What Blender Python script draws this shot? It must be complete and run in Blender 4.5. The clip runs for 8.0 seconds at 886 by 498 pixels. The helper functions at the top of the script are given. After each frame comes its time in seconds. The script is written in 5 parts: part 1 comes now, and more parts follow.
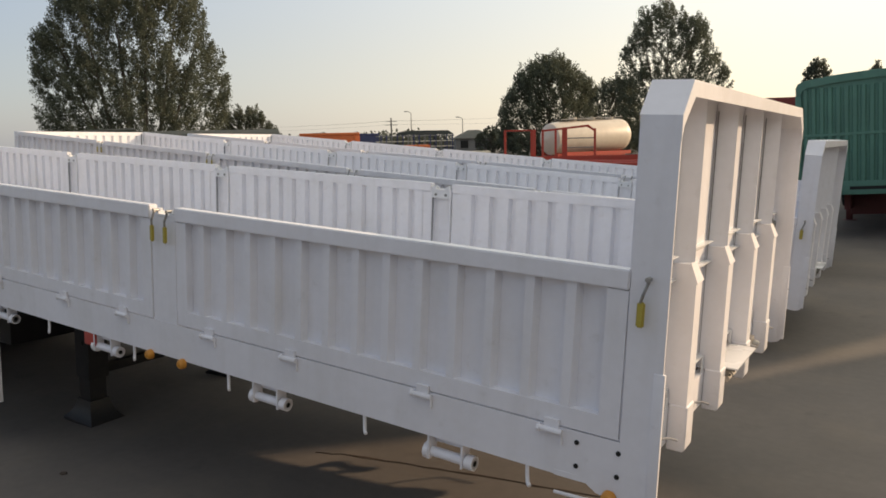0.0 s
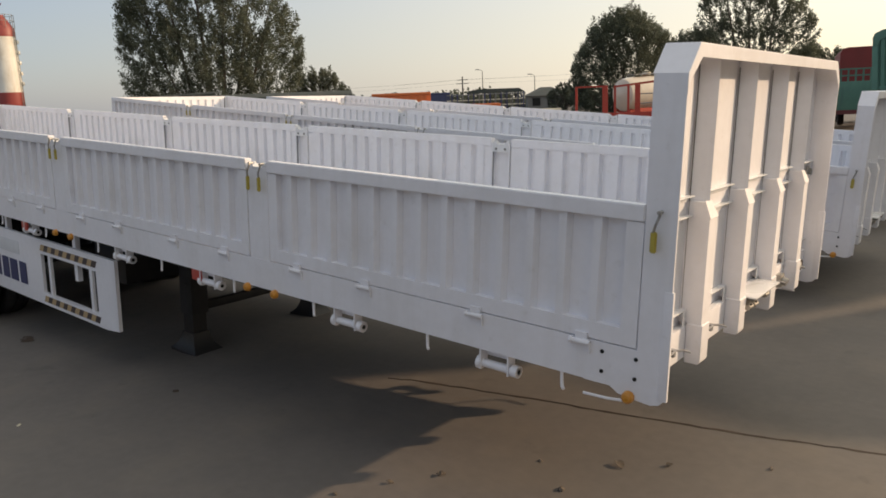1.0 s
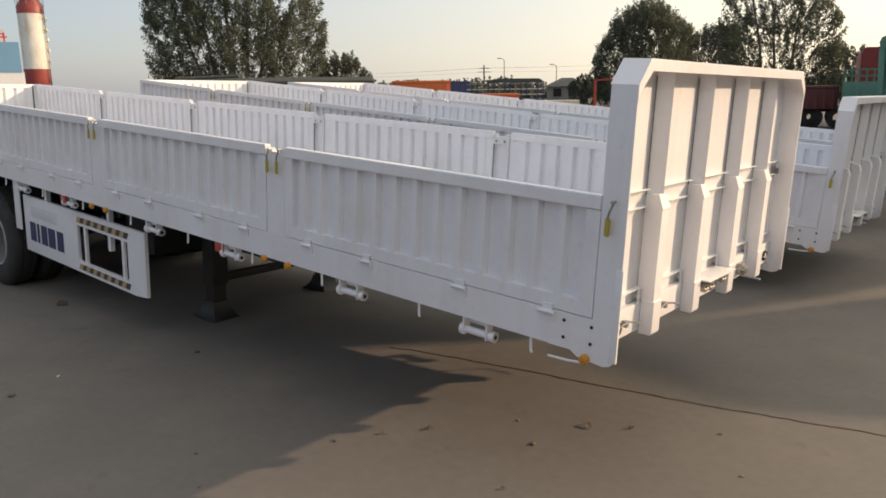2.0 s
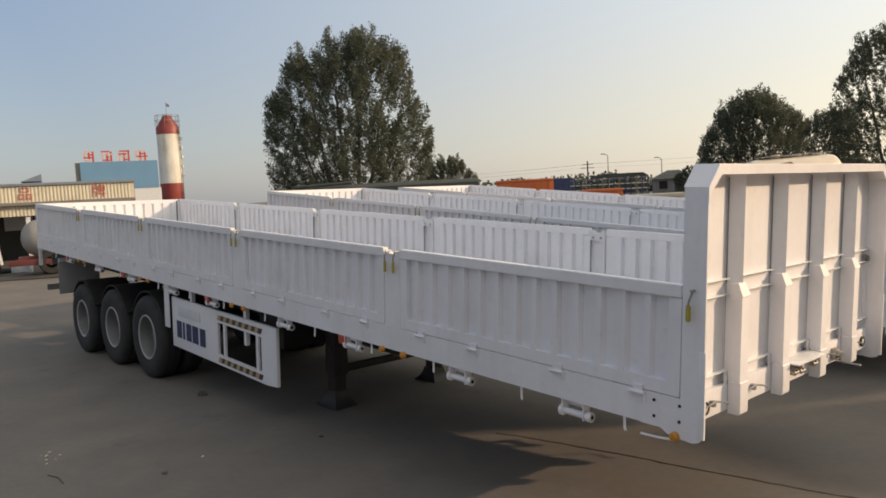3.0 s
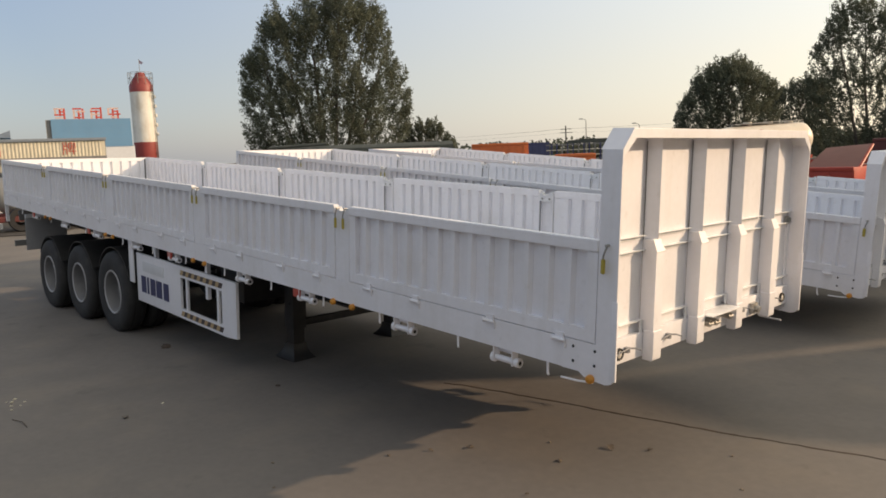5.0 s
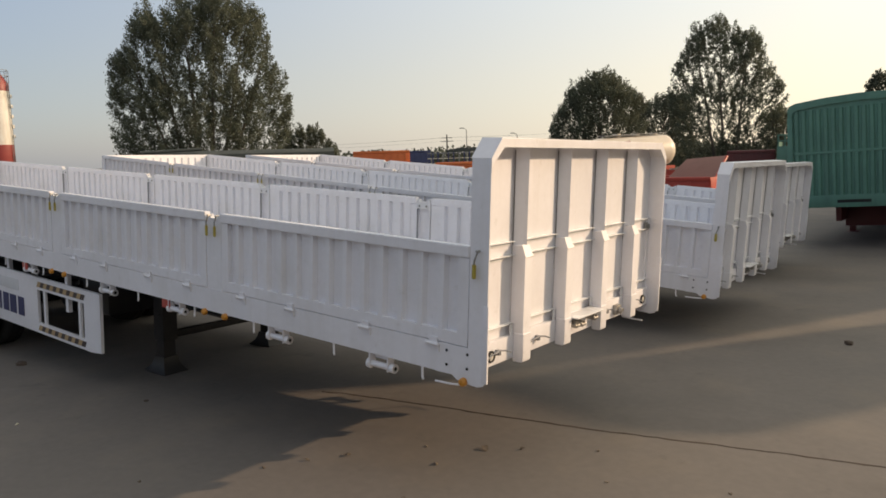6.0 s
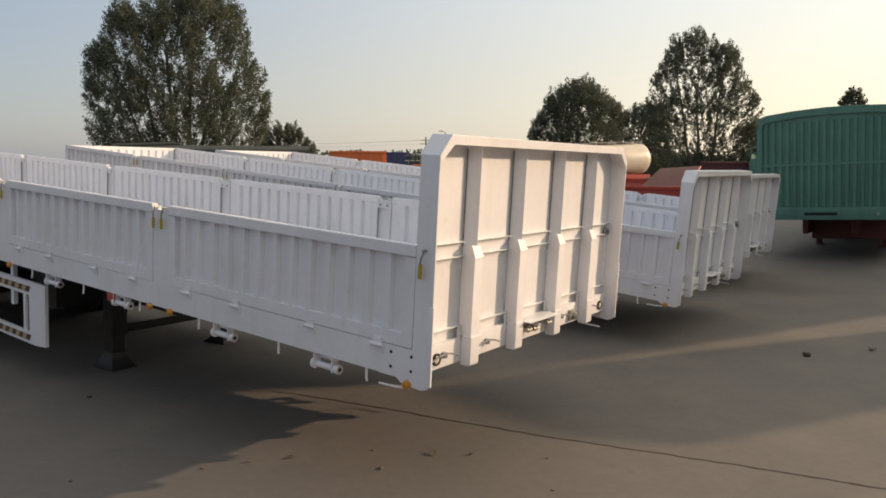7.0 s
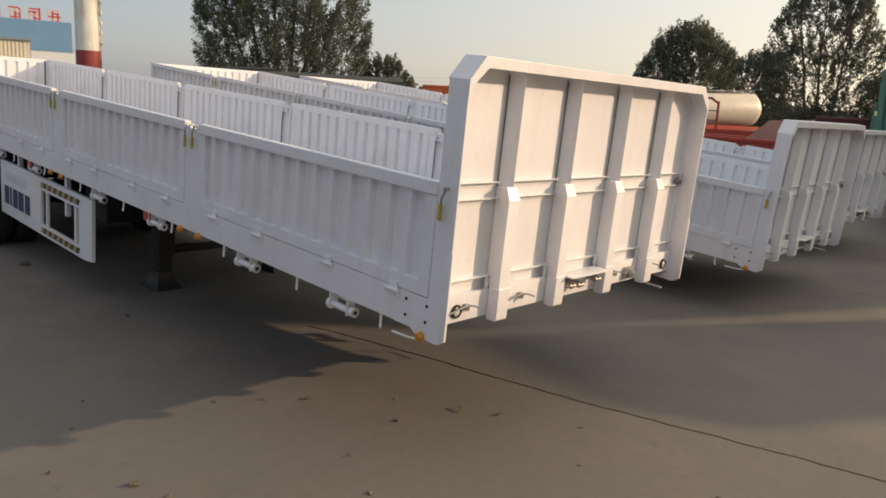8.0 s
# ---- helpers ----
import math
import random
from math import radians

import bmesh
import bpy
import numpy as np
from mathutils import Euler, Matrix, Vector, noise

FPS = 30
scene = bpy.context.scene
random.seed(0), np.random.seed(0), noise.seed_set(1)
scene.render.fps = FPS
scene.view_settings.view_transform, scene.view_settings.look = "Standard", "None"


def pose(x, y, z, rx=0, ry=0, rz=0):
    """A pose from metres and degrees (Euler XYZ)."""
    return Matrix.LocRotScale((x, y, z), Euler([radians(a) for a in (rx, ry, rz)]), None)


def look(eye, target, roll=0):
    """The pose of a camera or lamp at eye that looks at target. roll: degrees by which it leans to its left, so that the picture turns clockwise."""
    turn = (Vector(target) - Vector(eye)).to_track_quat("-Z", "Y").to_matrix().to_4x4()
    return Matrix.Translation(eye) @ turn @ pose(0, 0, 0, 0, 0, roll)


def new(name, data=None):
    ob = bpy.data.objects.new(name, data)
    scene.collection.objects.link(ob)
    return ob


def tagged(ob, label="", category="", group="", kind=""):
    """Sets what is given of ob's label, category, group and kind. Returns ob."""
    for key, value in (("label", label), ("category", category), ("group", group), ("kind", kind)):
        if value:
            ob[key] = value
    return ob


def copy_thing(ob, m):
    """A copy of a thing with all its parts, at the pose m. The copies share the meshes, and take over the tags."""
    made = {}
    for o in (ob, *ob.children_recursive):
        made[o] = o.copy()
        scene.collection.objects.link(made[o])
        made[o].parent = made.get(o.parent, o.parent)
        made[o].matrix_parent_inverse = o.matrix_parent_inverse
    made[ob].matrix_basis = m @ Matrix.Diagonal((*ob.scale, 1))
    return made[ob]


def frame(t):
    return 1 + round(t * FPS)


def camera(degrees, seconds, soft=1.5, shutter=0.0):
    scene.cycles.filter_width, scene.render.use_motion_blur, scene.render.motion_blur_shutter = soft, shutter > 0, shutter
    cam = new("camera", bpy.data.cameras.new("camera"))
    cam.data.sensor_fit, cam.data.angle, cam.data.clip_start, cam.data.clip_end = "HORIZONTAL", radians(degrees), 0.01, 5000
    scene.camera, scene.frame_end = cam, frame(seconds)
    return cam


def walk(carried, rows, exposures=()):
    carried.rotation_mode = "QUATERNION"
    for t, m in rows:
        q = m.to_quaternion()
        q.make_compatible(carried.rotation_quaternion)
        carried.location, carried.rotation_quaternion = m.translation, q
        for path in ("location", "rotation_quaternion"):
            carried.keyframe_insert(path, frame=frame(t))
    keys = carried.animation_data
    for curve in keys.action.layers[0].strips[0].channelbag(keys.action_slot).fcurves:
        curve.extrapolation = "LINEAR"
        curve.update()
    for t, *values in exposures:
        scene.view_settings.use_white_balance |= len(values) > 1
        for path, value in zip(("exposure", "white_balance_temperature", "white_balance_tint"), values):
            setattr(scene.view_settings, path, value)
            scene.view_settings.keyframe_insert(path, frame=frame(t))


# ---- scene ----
cam = camera(61.0, 8.0, soft=1.7)
PATH = [
    (0, (0.777, -2.300, 1.985), (-0.317, -0.648, 1.699), -1.3),
    (0.2, (0.866, -2.358, 2.028), (-0.273, -0.738, 1.752), -0.8),
    (0.3, (0.916, -2.397, 2.034), (-0.253, -0.797, 1.760), -0.6),
    (0.5, (0.995, -2.483, 2.018), (-0.225, -0.926, 1.723), -1.3),
    (0.7, (1.066, -2.555, 2.035), (-0.195, -1.042, 1.684), -2.6),
    (0.8, (1.094, -2.591, 2.024), (-0.172, -1.085, 1.662), -2.5),
    (1, (1.160, -2.689, 1.981), (-0.080, -1.168, 1.596), -2.4),
    (1.2, (1.235, -2.766, 1.979), (0.030, -1.225, 1.561), -1.8),
    (2.3, (1.730, -3.102, 2.070), (0.409, -1.650, 1.688), -1.4),
    (2.4, (1.766, -3.138, 2.085), (0.418, -1.695, 1.773), -2.4),
    (2.5, (1.797, -3.186, 2.109), (0.435, -1.745, 1.853), -2.3),
    (2.7, (1.873, -3.279, 2.102), (0.467, -1.867, 1.927), -3.2),
    (2.8, (1.918, -3.308, 2.100), (0.473, -1.935, 1.937), -3.7),
    (3, (1.986, -3.365, 2.093), (0.493, -2.043, 1.941), -3.1),
    (3.1, (2.035, -3.365, 2.082), (0.523, -2.064, 1.938), -2.7),
    (3.2, (2.086, -3.368, 2.073), (0.558, -2.085, 1.933), -2.6),
    (3.3, (2.130, -3.369, 2.065), (0.590, -2.101, 1.923), -2.6),
    (3.5, (2.204, -3.375, 2.038), (0.648, -2.139, 1.815), -2.1),
    (3.7, (2.261, -3.365, 2.054), (0.698, -2.155, 1.745), -1.8),
    (3.8, (2.287, -3.359, 2.056), (0.720, -2.163, 1.719), -2.5),
    (4, (2.328, -3.357, 2.059), (0.776, -2.138, 1.731), -2.7),
    (4.2, (2.347, -3.368, 2.065), (0.801, -2.136, 1.767), -2.6),
    (5.3, (2.370, -3.379, 2.060), (0.974, -1.969, 1.816), -2.2),
    (5.5, (2.388, -3.379, 2.062), (1.030, -1.930, 1.820), -2.1),
    (5.7, (2.400, -3.374, 2.070), (1.094, -1.879, 1.825), -2.0),
    (6, (2.423, -3.369, 2.058), (1.200, -1.805, 1.816), -1.7),
    (6.2, (2.431, -3.368, 2.070), (1.283, -1.750, 1.822), -1.1),
    (6.5, (2.448, -3.341, 2.046), (1.352, -1.685, 1.806), -0.6),
    (6.7, (2.456, -3.307, 2.047), (1.366, -1.648, 1.800), -0.9),
    (7, (2.489, -3.179, 2.021), (1.315, -1.578, 1.786), 0.1),
    (7.2, (2.525, -3.087, 2.000), (1.283, -1.537, 1.767), 2.9),
    (7.3, (2.530, -3.040, 1.996), (1.272, -1.503, 1.753), 3.7),
    (7.5, (2.519, -2.938, 2.005), (1.256, -1.418, 1.700), 4.2),
    (7.7, (2.509, -2.793, 1.987), (1.222, -1.311, 1.604), 3.6),
    (7.8, (2.494, -2.722, 1.978), (1.182, -1.264, 1.584), 3.1),
    (8, (2.455, -2.583, 1.966), (1.115, -1.153, 1.567), 3.1),
]
walk(cam, [(t, look(eye, target, roll)) for t, eye, target, roll in PATH], exposures=[(0, -0.16, 6850, 12), (0.5, -0.26, 6850, 12), (1.0, -0.17, 6850, 12), (2.5, 0.03, 6850, 12), (3.0, -0.25, 6850, 12), (3.5, -0.34, 6850, 12), (4.0, -0.05, 6850, 12), (5.5, -0.18, 6850, 12), (6.5, -0.24, 6850, 12), (7.5, -0.28, 6850, 12), (8, -0.23, 6850, 12)])

# ---- light: a low, hazy evening sun ----
SUN_EL, SUN_AZ = 19.0, 44.0          # degrees; azimuth from +y towards +x
world = bpy.data.worlds.new("evening_sky")
scene.world = world
world.use_nodes = True
wn, wl = world.node_tree.nodes, world.node_tree.links
sky = wn.new("ShaderNodeTexSky")
sky.sky_type, sky.sun_disc = "NISHITA", False
sky.sun_elevation, sky.sun_rotation = radians(SUN_EL), radians(SUN_AZ)
sky.air_density, sky.dust_density, sky.ozone_density = 1.0, 1.3, 1.6
wn["Background"].inputs["Strength"].default_value = 0.145
# evening haze, thickening towards the sun
_se, _sa = radians(SUN_EL), radians(SUN_AZ)
SUN_DIR = Vector((math.cos(_se) * math.sin(_sa), math.cos(_se) * math.cos(_sa), math.sin(_se)))
where, dot, amount, haze = wn.new("ShaderNodeTexCoord"), wn.new("ShaderNodeVectorMath"), wn.new("ShaderNodeMapRange"), wn.new("ShaderNodeMix")
dot.operation = "DOT_PRODUCT"
dot.inputs[1].default_value = SUN_DIR
amount.inputs["From Min"].default_value, amount.inputs["From Max"].default_value = -0.4, 1.0
amount.inputs["To Min"].default_value, amount.inputs["To Max"].default_value = 0.5, 0.85
tone, near_sun = wn.new("ShaderNodeMix"), wn.new("ShaderNodeMapRange")
near_sun.inputs["From Min"].default_value, near_sun.inputs["From Max"].default_value = -0.4, 1.0
tone.data_type = haze.data_type = "RGBA"
tone.inputs["A"].default_value = (3.5, 3.98, 4.75, 1)
tone.inputs["B"].default_value = (12.3, 11.6, 9.5, 1)
wl.new(dot.outputs["Value"], near_sun.inputs["Value"])
wl.new(near_sun.outputs["Result"], tone.inputs["Factor"])
wl.new(tone.outputs["Result"], haze.inputs["B"])
wl.new(where.outputs["Generated"], dot.inputs[0])
wl.new(dot.outputs["Value"], amount.inputs["Value"])
wl.new(amount.outputs["Result"], haze.inputs["Factor"])
wl.new(sky.outputs[0], haze.inputs["A"])
# dusty warmth along the horizon on the sun's side, clearer blue above it
height = wn.new("ShaderNodeSeparateXYZ")
wl.new(where.outputs["Generated"], height.inputs[0])
last = haze.outputs["Result"]
for stops, share in ((((0.0, (1.10, 1.0, 0.80)), (0.08, (1.05, 1.0, 0.88)), (0.22, (1.0, 1.0, 1.0))), near_sun.outputs["Result"]),
                     (((0.0, (1.02, 1.0, 1.02)), (0.10, (1.0, 1.0, 1.02)), (0.24, (0.92, 1.0, 1.10)), (0.36, (0.93, 1.0, 1.08)), (0.6, (1.0, 1.0, 1.0))), None)):
    band, tint = wn.new("ShaderNodeValToRGB"), wn.new("ShaderNodeMix")
    band.color_ramp.elements[0].color, band.color_ramp.elements[1].color = (*stops[0][1], 1), (*stops[-1][1], 1)
    band.color_ramp.elements[1].position = stops[-1][0]
    for at, rgb in stops[1:-1]:
        band.color_ramp.elements.new(at).color = (*rgb, 1)
    tint.data_type, tint.blend_type = "RGBA", "MULTIPLY"
    tint.inputs["Factor"].default_value = 1.0
    if share:
        wl.new(share, tint.inputs["Factor"])
    wl.new(height.outputs["Z"], band.inputs["Fac"])
    wl.new(last, tint.inputs["A"])
    wl.new(band.outputs["Color"], tint.inputs["B"])
    last = tint.outputs["Result"]
wl.new(last, wn["Background"].inputs["Color"])
sun = new("sun", bpy.data.lights.new("sun", "SUN"))
sun.data.energy, sun.data.angle, sun.data.color = 4.2, radians(0.7), (1.0, 0.735, 0.485)
sun.matrix_world = look(SUN_DIR * 60, (0, 0, 0))


# ---- materials ----
def mat(name, color, rough=0.5, metal=0.0, vary=0.12, scale=3.0, grain=60.0, bump=0.0, dirt=None, dirt_amount=0.0, dirt_scale=1.5, island=0.0, spec=0.5, coords="Object", rnd=0.0):
    """A painted or natural surface: colour varied at two scales, stains of a second colour, fine relief."""
    m = bpy.data.materials.new(name)
    m.use_nodes = True
    n, l = m.node_tree.nodes, m.node_tree.links
    b = n["Principled BSDF"]
    b.inputs["Metallic"].default_value = metal
    b.inputs["Specular IOR Level"].default_value = spec
    tc = n.new("ShaderNodeTexCoord")
    big, fine = n.new("ShaderNodeTexNoise"), n.new("ShaderNodeTexNoise")
    big.inputs["Scale"].default_value, big.inputs["Detail"].default_value = scale, 5
    fine.inputs["Scale"].default_value, fine.inputs["Detail"].default_value = grain, 3
    l.new(tc.outputs[coords], big.inputs["Vector"])
    l.new(tc.outputs[coords], fine.inputs["Vector"])
    add = n.new("ShaderNodeMath")
    add.operation = "MULTIPLY_ADD"
    l.new(fine.outputs["Fac"], add.inputs[0])
    add.inputs[1].default_value = 0.5
    l.new(big.outputs["Fac"], add.inputs[2])
    ramp = n.new("ShaderNodeMapRange")
    ramp.inputs["From Min"].default_value, ramp.inputs["From Max"].default_value = 0.45, 1.05
    ramp.inputs["To Min"].default_value, ramp.inputs["To Max"].default_value = 1 - vary, 1 + vary
    l.new(add.outputs[0], ramp.inputs["Value"])
    val = ramp.outputs["Result"]
    if island or rnd:
        src = n.new("ShaderNodeNewGeometry").outputs["Random Per Island"] if island else n.new("ShaderNodeObjectInfo").outputs["Random"]
        r2 = n.new("ShaderNodeMapRange")
        k = island or rnd
        r2.inputs["To Min"].default_value, r2.inputs["To Max"].default_value = 1 - k, 1 + k
        l.new(src, r2.inputs["Value"])
        mu = n.new("ShaderNodeMath")
        mu.operation = "MULTIPLY"
        l.new(val, mu.inputs[0])
        l.new(r2.outputs["Result"], mu.inputs[1])
        val = mu.outputs[0]
    sc = n.new("ShaderNodeVectorMath")
    sc.operation = "SCALE"
    sc.inputs[0].default_value = color
    l.new(val, sc.inputs["Scale"])
    out = sc.outputs[0]
    if dirt:
        dn = n.new("ShaderNodeTexNoise")
        dn.inputs["Scale"].default_value, dn.inputs["Detail"].default_value, dn.inputs["Roughness"].default_value = dirt_scale, 8, 0.65
        l.new(tc.outputs[coords], dn.inputs["Vector"])
        dr = n.new("ShaderNodeMapRange")
        dr.inputs["From Min"].default_value, dr.inputs["From Max"].default_value = 0.48, 0.72
        dr.inputs["To Max"].default_value = dirt_amount
        l.new(dn.outputs["Fac"], dr.inputs["Value"])
        mx = n.new("ShaderNodeMix")
        mx.data_type = "RGBA"
        l.new(dr.outputs["Result"], mx.inputs["Factor"])
        l.new(out, mx.inputs["A"])
        mx.inputs["B"].default_value = (*dirt, 1)
        out = mx.outputs["Result"]
    l.new(out, b.inputs["Base Color"])
    rr = n.new("ShaderNodeMapRange")
    rr.inputs["To Min"].default_value, rr.inputs["To Max"].default_value = max(0.02, rough - 0.1), min(1, rough + 0.1)
    l.new(big.outputs["Fac"], rr.inputs["Value"])
    l.new(rr.outputs["Result"], b.inputs["Roughness"])
    if bump:
        bp = n.new("ShaderNodeBump")
        bp.inputs["Strength"].default_value, bp.inputs["Distance"].default_value = 0.5, bump
        l.new(add.outputs[0], bp.inputs["Height"])
        l.new(bp.outputs["Normal"], b.inputs["Normal"])
    return m


M_WHITE = mat("white_paint", (0.80, 0.795, 0.83), 0.40, vary=0.05, scale=1.6, grain=25, bump=0.002, dirt=(0.64, 0.625, 0.61), dirt_amount=0.35, dirt_scale=2.2)
M_GLOSS = mat("white_gloss_paint", (0.76, 0.765, 0.775), 0.27, vary=0.04, scale=3, grain=30, bump=0.001)
M_LENS = mat("pale_lens", (0.62, 0.60, 0.55), 0.2, vary=0.1, scale=40)
M_STEELW = mat("white_plate", (0.68, 0.69, 0.71), 0.45, vary=0.06, scale=4, grain=40, bump=0.001)
M_BLACK = mat("black_paint", (0.018, 0.018, 0.019), 0.5, vary=0.3, dirt=(0.05, 0.045, 0.04), dirt_amount=0.5, dirt_scale=4)
M_RUBBER = mat("tyre_rubber", (0.024, 0.024, 0.025), 0.8, vary=0.25, scale=6, dirt=(0.06, 0.055, 0.05), dirt_amount=0.5, dirt_scale=5)
M_RIM = mat("rim_silver", (0.46, 0.46, 0.47), 0.5, metal=0.2, vary=0.12, dirt=(0.2, 0.18, 0.16), dirt_amount=0.4)
M_RIMD = mat("rim_dish", (0.17, 0.17, 0.175), 0.6, vary=0.2, dirt=(0.15, 0.14, 0.13), dirt_amount=0.5)
M_CHROME = mat("zinc_steel", (0.36, 0.35, 0.33), 0.5, metal=0.6, vary=0.3, scale=30)
M_YELLOW = mat("yellow_grip", (0.45, 0.36, 0.06), 0.5, vary=0.15, scale=20)
M_AMBER = mat("amber_lens", (0.58, 0.25, 0.035), 0.3, vary=0.1, scale=30)
M_RED = mat("red_lens", (0.42, 0.06, 0.045), 0.35, vary=0.1, scale=30)
M_NAVY = mat("navy_letters", (0.03, 0.035, 0.11), 0.5, vary=0.1, scale=12)
M_HAZY = mat("hazard_yellow", (0.45, 0.32, 0.17), 0.5, vary=0.1, scale=20)
M_HAZK = mat("hazard_black", (0.055, 0.038, 0.035), 0.5, vary=0.1, scale=20)
# for the rib seams, and for the shade painted beside the rear post
M_SEAM_SHADE = mat("dusty_seam", (0.10, 0.095, 0.09), 0.8, vary=0.3, scale=12)
M_DARK = mat("dark_hole", (0.01, 0.01, 0.01), 0.8, vary=0.2)
M_CONC = mat("yard_concrete", (0.170, 0.154, 0.139), 0.75, vary=0.15, scale=0.45, grain=14, bump=0.005, dirt=(0.122, 0.111, 0.101), dirt_amount=0.8, dirt_scale=0.5, spec=0.3)
M_JOINT = mat("joint_tar", (0.080, 0.060, 0.046), 0.85, vary=0.4, scale=8, bump=0.004)
M_STONE = mat("debris", (0.16, 0.13, 0.10), 0.9, vary=0.3, scale=30, bump=0.003, rnd=0.5)
M_LEAFD = mat("dry_leaf", (0.145, 0.118, 0.09), 0.85, vary=0.3, scale=40)
M_BARK = mat("bark", (0.10, 0.085, 0.07), 0.9, vary=0.3, scale=3, bump=0.02)
# leaf colours lifted a little to stand in for haze over far trees
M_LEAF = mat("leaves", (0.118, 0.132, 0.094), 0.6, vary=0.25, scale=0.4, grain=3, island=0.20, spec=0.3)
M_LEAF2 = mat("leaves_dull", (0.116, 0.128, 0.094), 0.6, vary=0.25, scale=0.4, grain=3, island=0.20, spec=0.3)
M_GREEN = mat("green_paint", (0.082, 0.205, 0.152), 0.5, vary=0.15, scale=1.2, grain=20, dirt=(0.065, 0.15, 0.118), dirt_amount=0.6)
M_MAROON = mat("maroon_paint", (0.13, 0.03, 0.028), 0.55, vary=0.2, dirt=(0.06, 0.03, 0.025), dirt_amount=0.6)
M_REDP = mat("red_paint", (0.42, 0.05, 0.03), 0.5, vary=0.15, dirt=(0.3, 0.07, 0.04), dirt_amount=0.4)
M_REDB = mat("dull_red_paint", (0.20, 0.028, 0.024), 0.55, vary=0.15, scale=1.0, dirt=(0.14, 0.03, 0.025), dirt_amount=0.5)
M_ORANGE = mat("orange_paint", (0.64, 0.155, 0.040), 0.5, vary=0.12, dirt=(0.5, 0.16, 0.05), dirt_amount=0.4)
M_BLUEP = mat("blue_paint", (0.045, 0.055, 0.13), 0.5, vary=0.2)
M_CREAM = mat("cream_tank", (0.66, 0.58, 0.47), 0.38, vary=0.06, dirt=(0.5, 0.42, 0.33), dirt_amount=0.4, dirt_scale=0.8)
M_CLAD = mat("cream_cladding", (0.62, 0.57, 0.45), 0.6, vary=0.08, scale=0.8, dirt=(0.45, 0.40, 0.31), dirt_amount=0.5)
M_SIGNR = mat("sign_red", (0.50, 0.06, 0.035), 0.5, vary=0.15)
M_SIGNW = mat("sign_pale", (0.62, 0.42, 0.36), 0.5, vary=0.2)
M_BLUEW = mat("blue_cladding", (0.14, 0.29, 0.46), 0.5, vary=0.08, scale=0.5, dirt=(0.18, 0.3, 0.43), dirt_amount=0.4)
M_SILOW = mat("silo_white", (0.70, 0.69, 0.64), 0.5, vary=0.07, scale=0.6, dirt=(0.5, 0.45, 0.36), dirt_amount=0.6, dirt_scale=0.5)
M_SILOR = mat("silo_red", (0.25, 0.042, 0.038), 0.5, vary=0.12, scale=0.8)
M_ROOF = mat("dark_roof", (0.045, 0.055, 0.05), 0.7, vary=0.2, dirt=(0.09, 0.085, 0.075), dirt_amount=0.6)
M_GREY = mat("grey_wall", (0.20, 0.20, 0.195), 0.8, vary=0.12, dirt=(0.13, 0.12, 0.11), dirt_amount=0.6)
M_POLE = mat("pole_grey", (0.22, 0.22, 0.21), 0.6, vary=0.15)
M_EAVE = mat("eave_grey", (0.16, 0.19, 0.23), 0.6, vary=0.12)
# near-black; on the ground its colour carries the shade before the bays
M_BAYDARK = mat("oily_floor", (0.050, 0.046, 0.042), 0.7, vary=0.25, scale=0.5, dirt=(0.09, 0.08, 0.07), dirt_amount=0.6, dirt_scale=0.7)
M_DULL = mat("dusty_tank", (0.34, 0.325, 0.30), 0.6, vary=0.12, scale=1.5, dirt=(0.20, 0.18, 0.155), dirt_amount=0.7, dirt_scale=1.2)
M_FLAP = mat("grey_flap", (0.30, 0.30, 0.31), 0.6, vary=0.1, scale=4, dirt=(0.2, 0.19, 0.17), dirt_amount=0.5)
M_LID = mat("rusty_sheet", (0.25, 0.12, 0.095), 0.6, vary=0.12, dirt=(0.16, 0.08, 0.06), dirt_amount=0.5)


def leafy(m, amount):
    """Lets part of the light through thin leaves."""
    n, l = m.node_tree.nodes, m.node_tree.links
    b, out = n["Principled BSDF"], n["Material Output"]
    tr, mx = n.new("ShaderNodeBsdfTranslucent"), n.new("ShaderNodeMixShader")
    l.new(b.inputs["Base Color"].links[0].from_socket, tr.inputs["Color"])
    mx.inputs[0].default_value = amount
    l.new(b.outputs[0], mx.inputs[1])
    l.new(tr.outputs[0], mx.inputs[2])
    l.new(mx.outputs[0], out.inputs["Surface"])


leafy(M_LEAF, 0.42)
leafy(M_LEAF2, 0.42)


def stain(m, color, stretch, lo, hi, amount):
    """Grime of another colour over a paint: noise drawn out along some axes."""
    n, l = m.node_tree.nodes, m.node_tree.links
    base = n["Principled BSDF"].inputs["Base Color"]
    src = base.links[0].from_socket
    tc, mp, tx = n.new("ShaderNodeTexCoord"), n.new("ShaderNodeMapping"), n.new("ShaderNodeTexNoise")
    mr, mx = n.new("ShaderNodeMapRange"), n.new("ShaderNodeMix")
    mp.inputs["Scale"].default_value = stretch
    tx.inputs["Scale"].default_value, tx.inputs["Detail"].default_value, tx.inputs["Roughness"].default_value = 1.0, 7, 0.6
    mr.inputs["From Min"].default_value, mr.inputs["From Max"].default_value = lo, hi
    mr.inputs["To Max"].default_value = amount
    mx.data_type = "RGBA"
    mx.inputs["B"].default_value = (*color, 1)
    l.new(tc.outputs["Object"], mp.inputs["Vector"])
    l.new(mp.outputs["Vector"], tx.inputs["Vector"])
    l.new(tx.outputs["Fac"], mr.inputs["Value"])
    l.new(mr.outputs["Result"], mx.inputs["Factor"])
    l.new(src, mx.inputs["A"])
    l.new(mx.outputs["Result"], base)


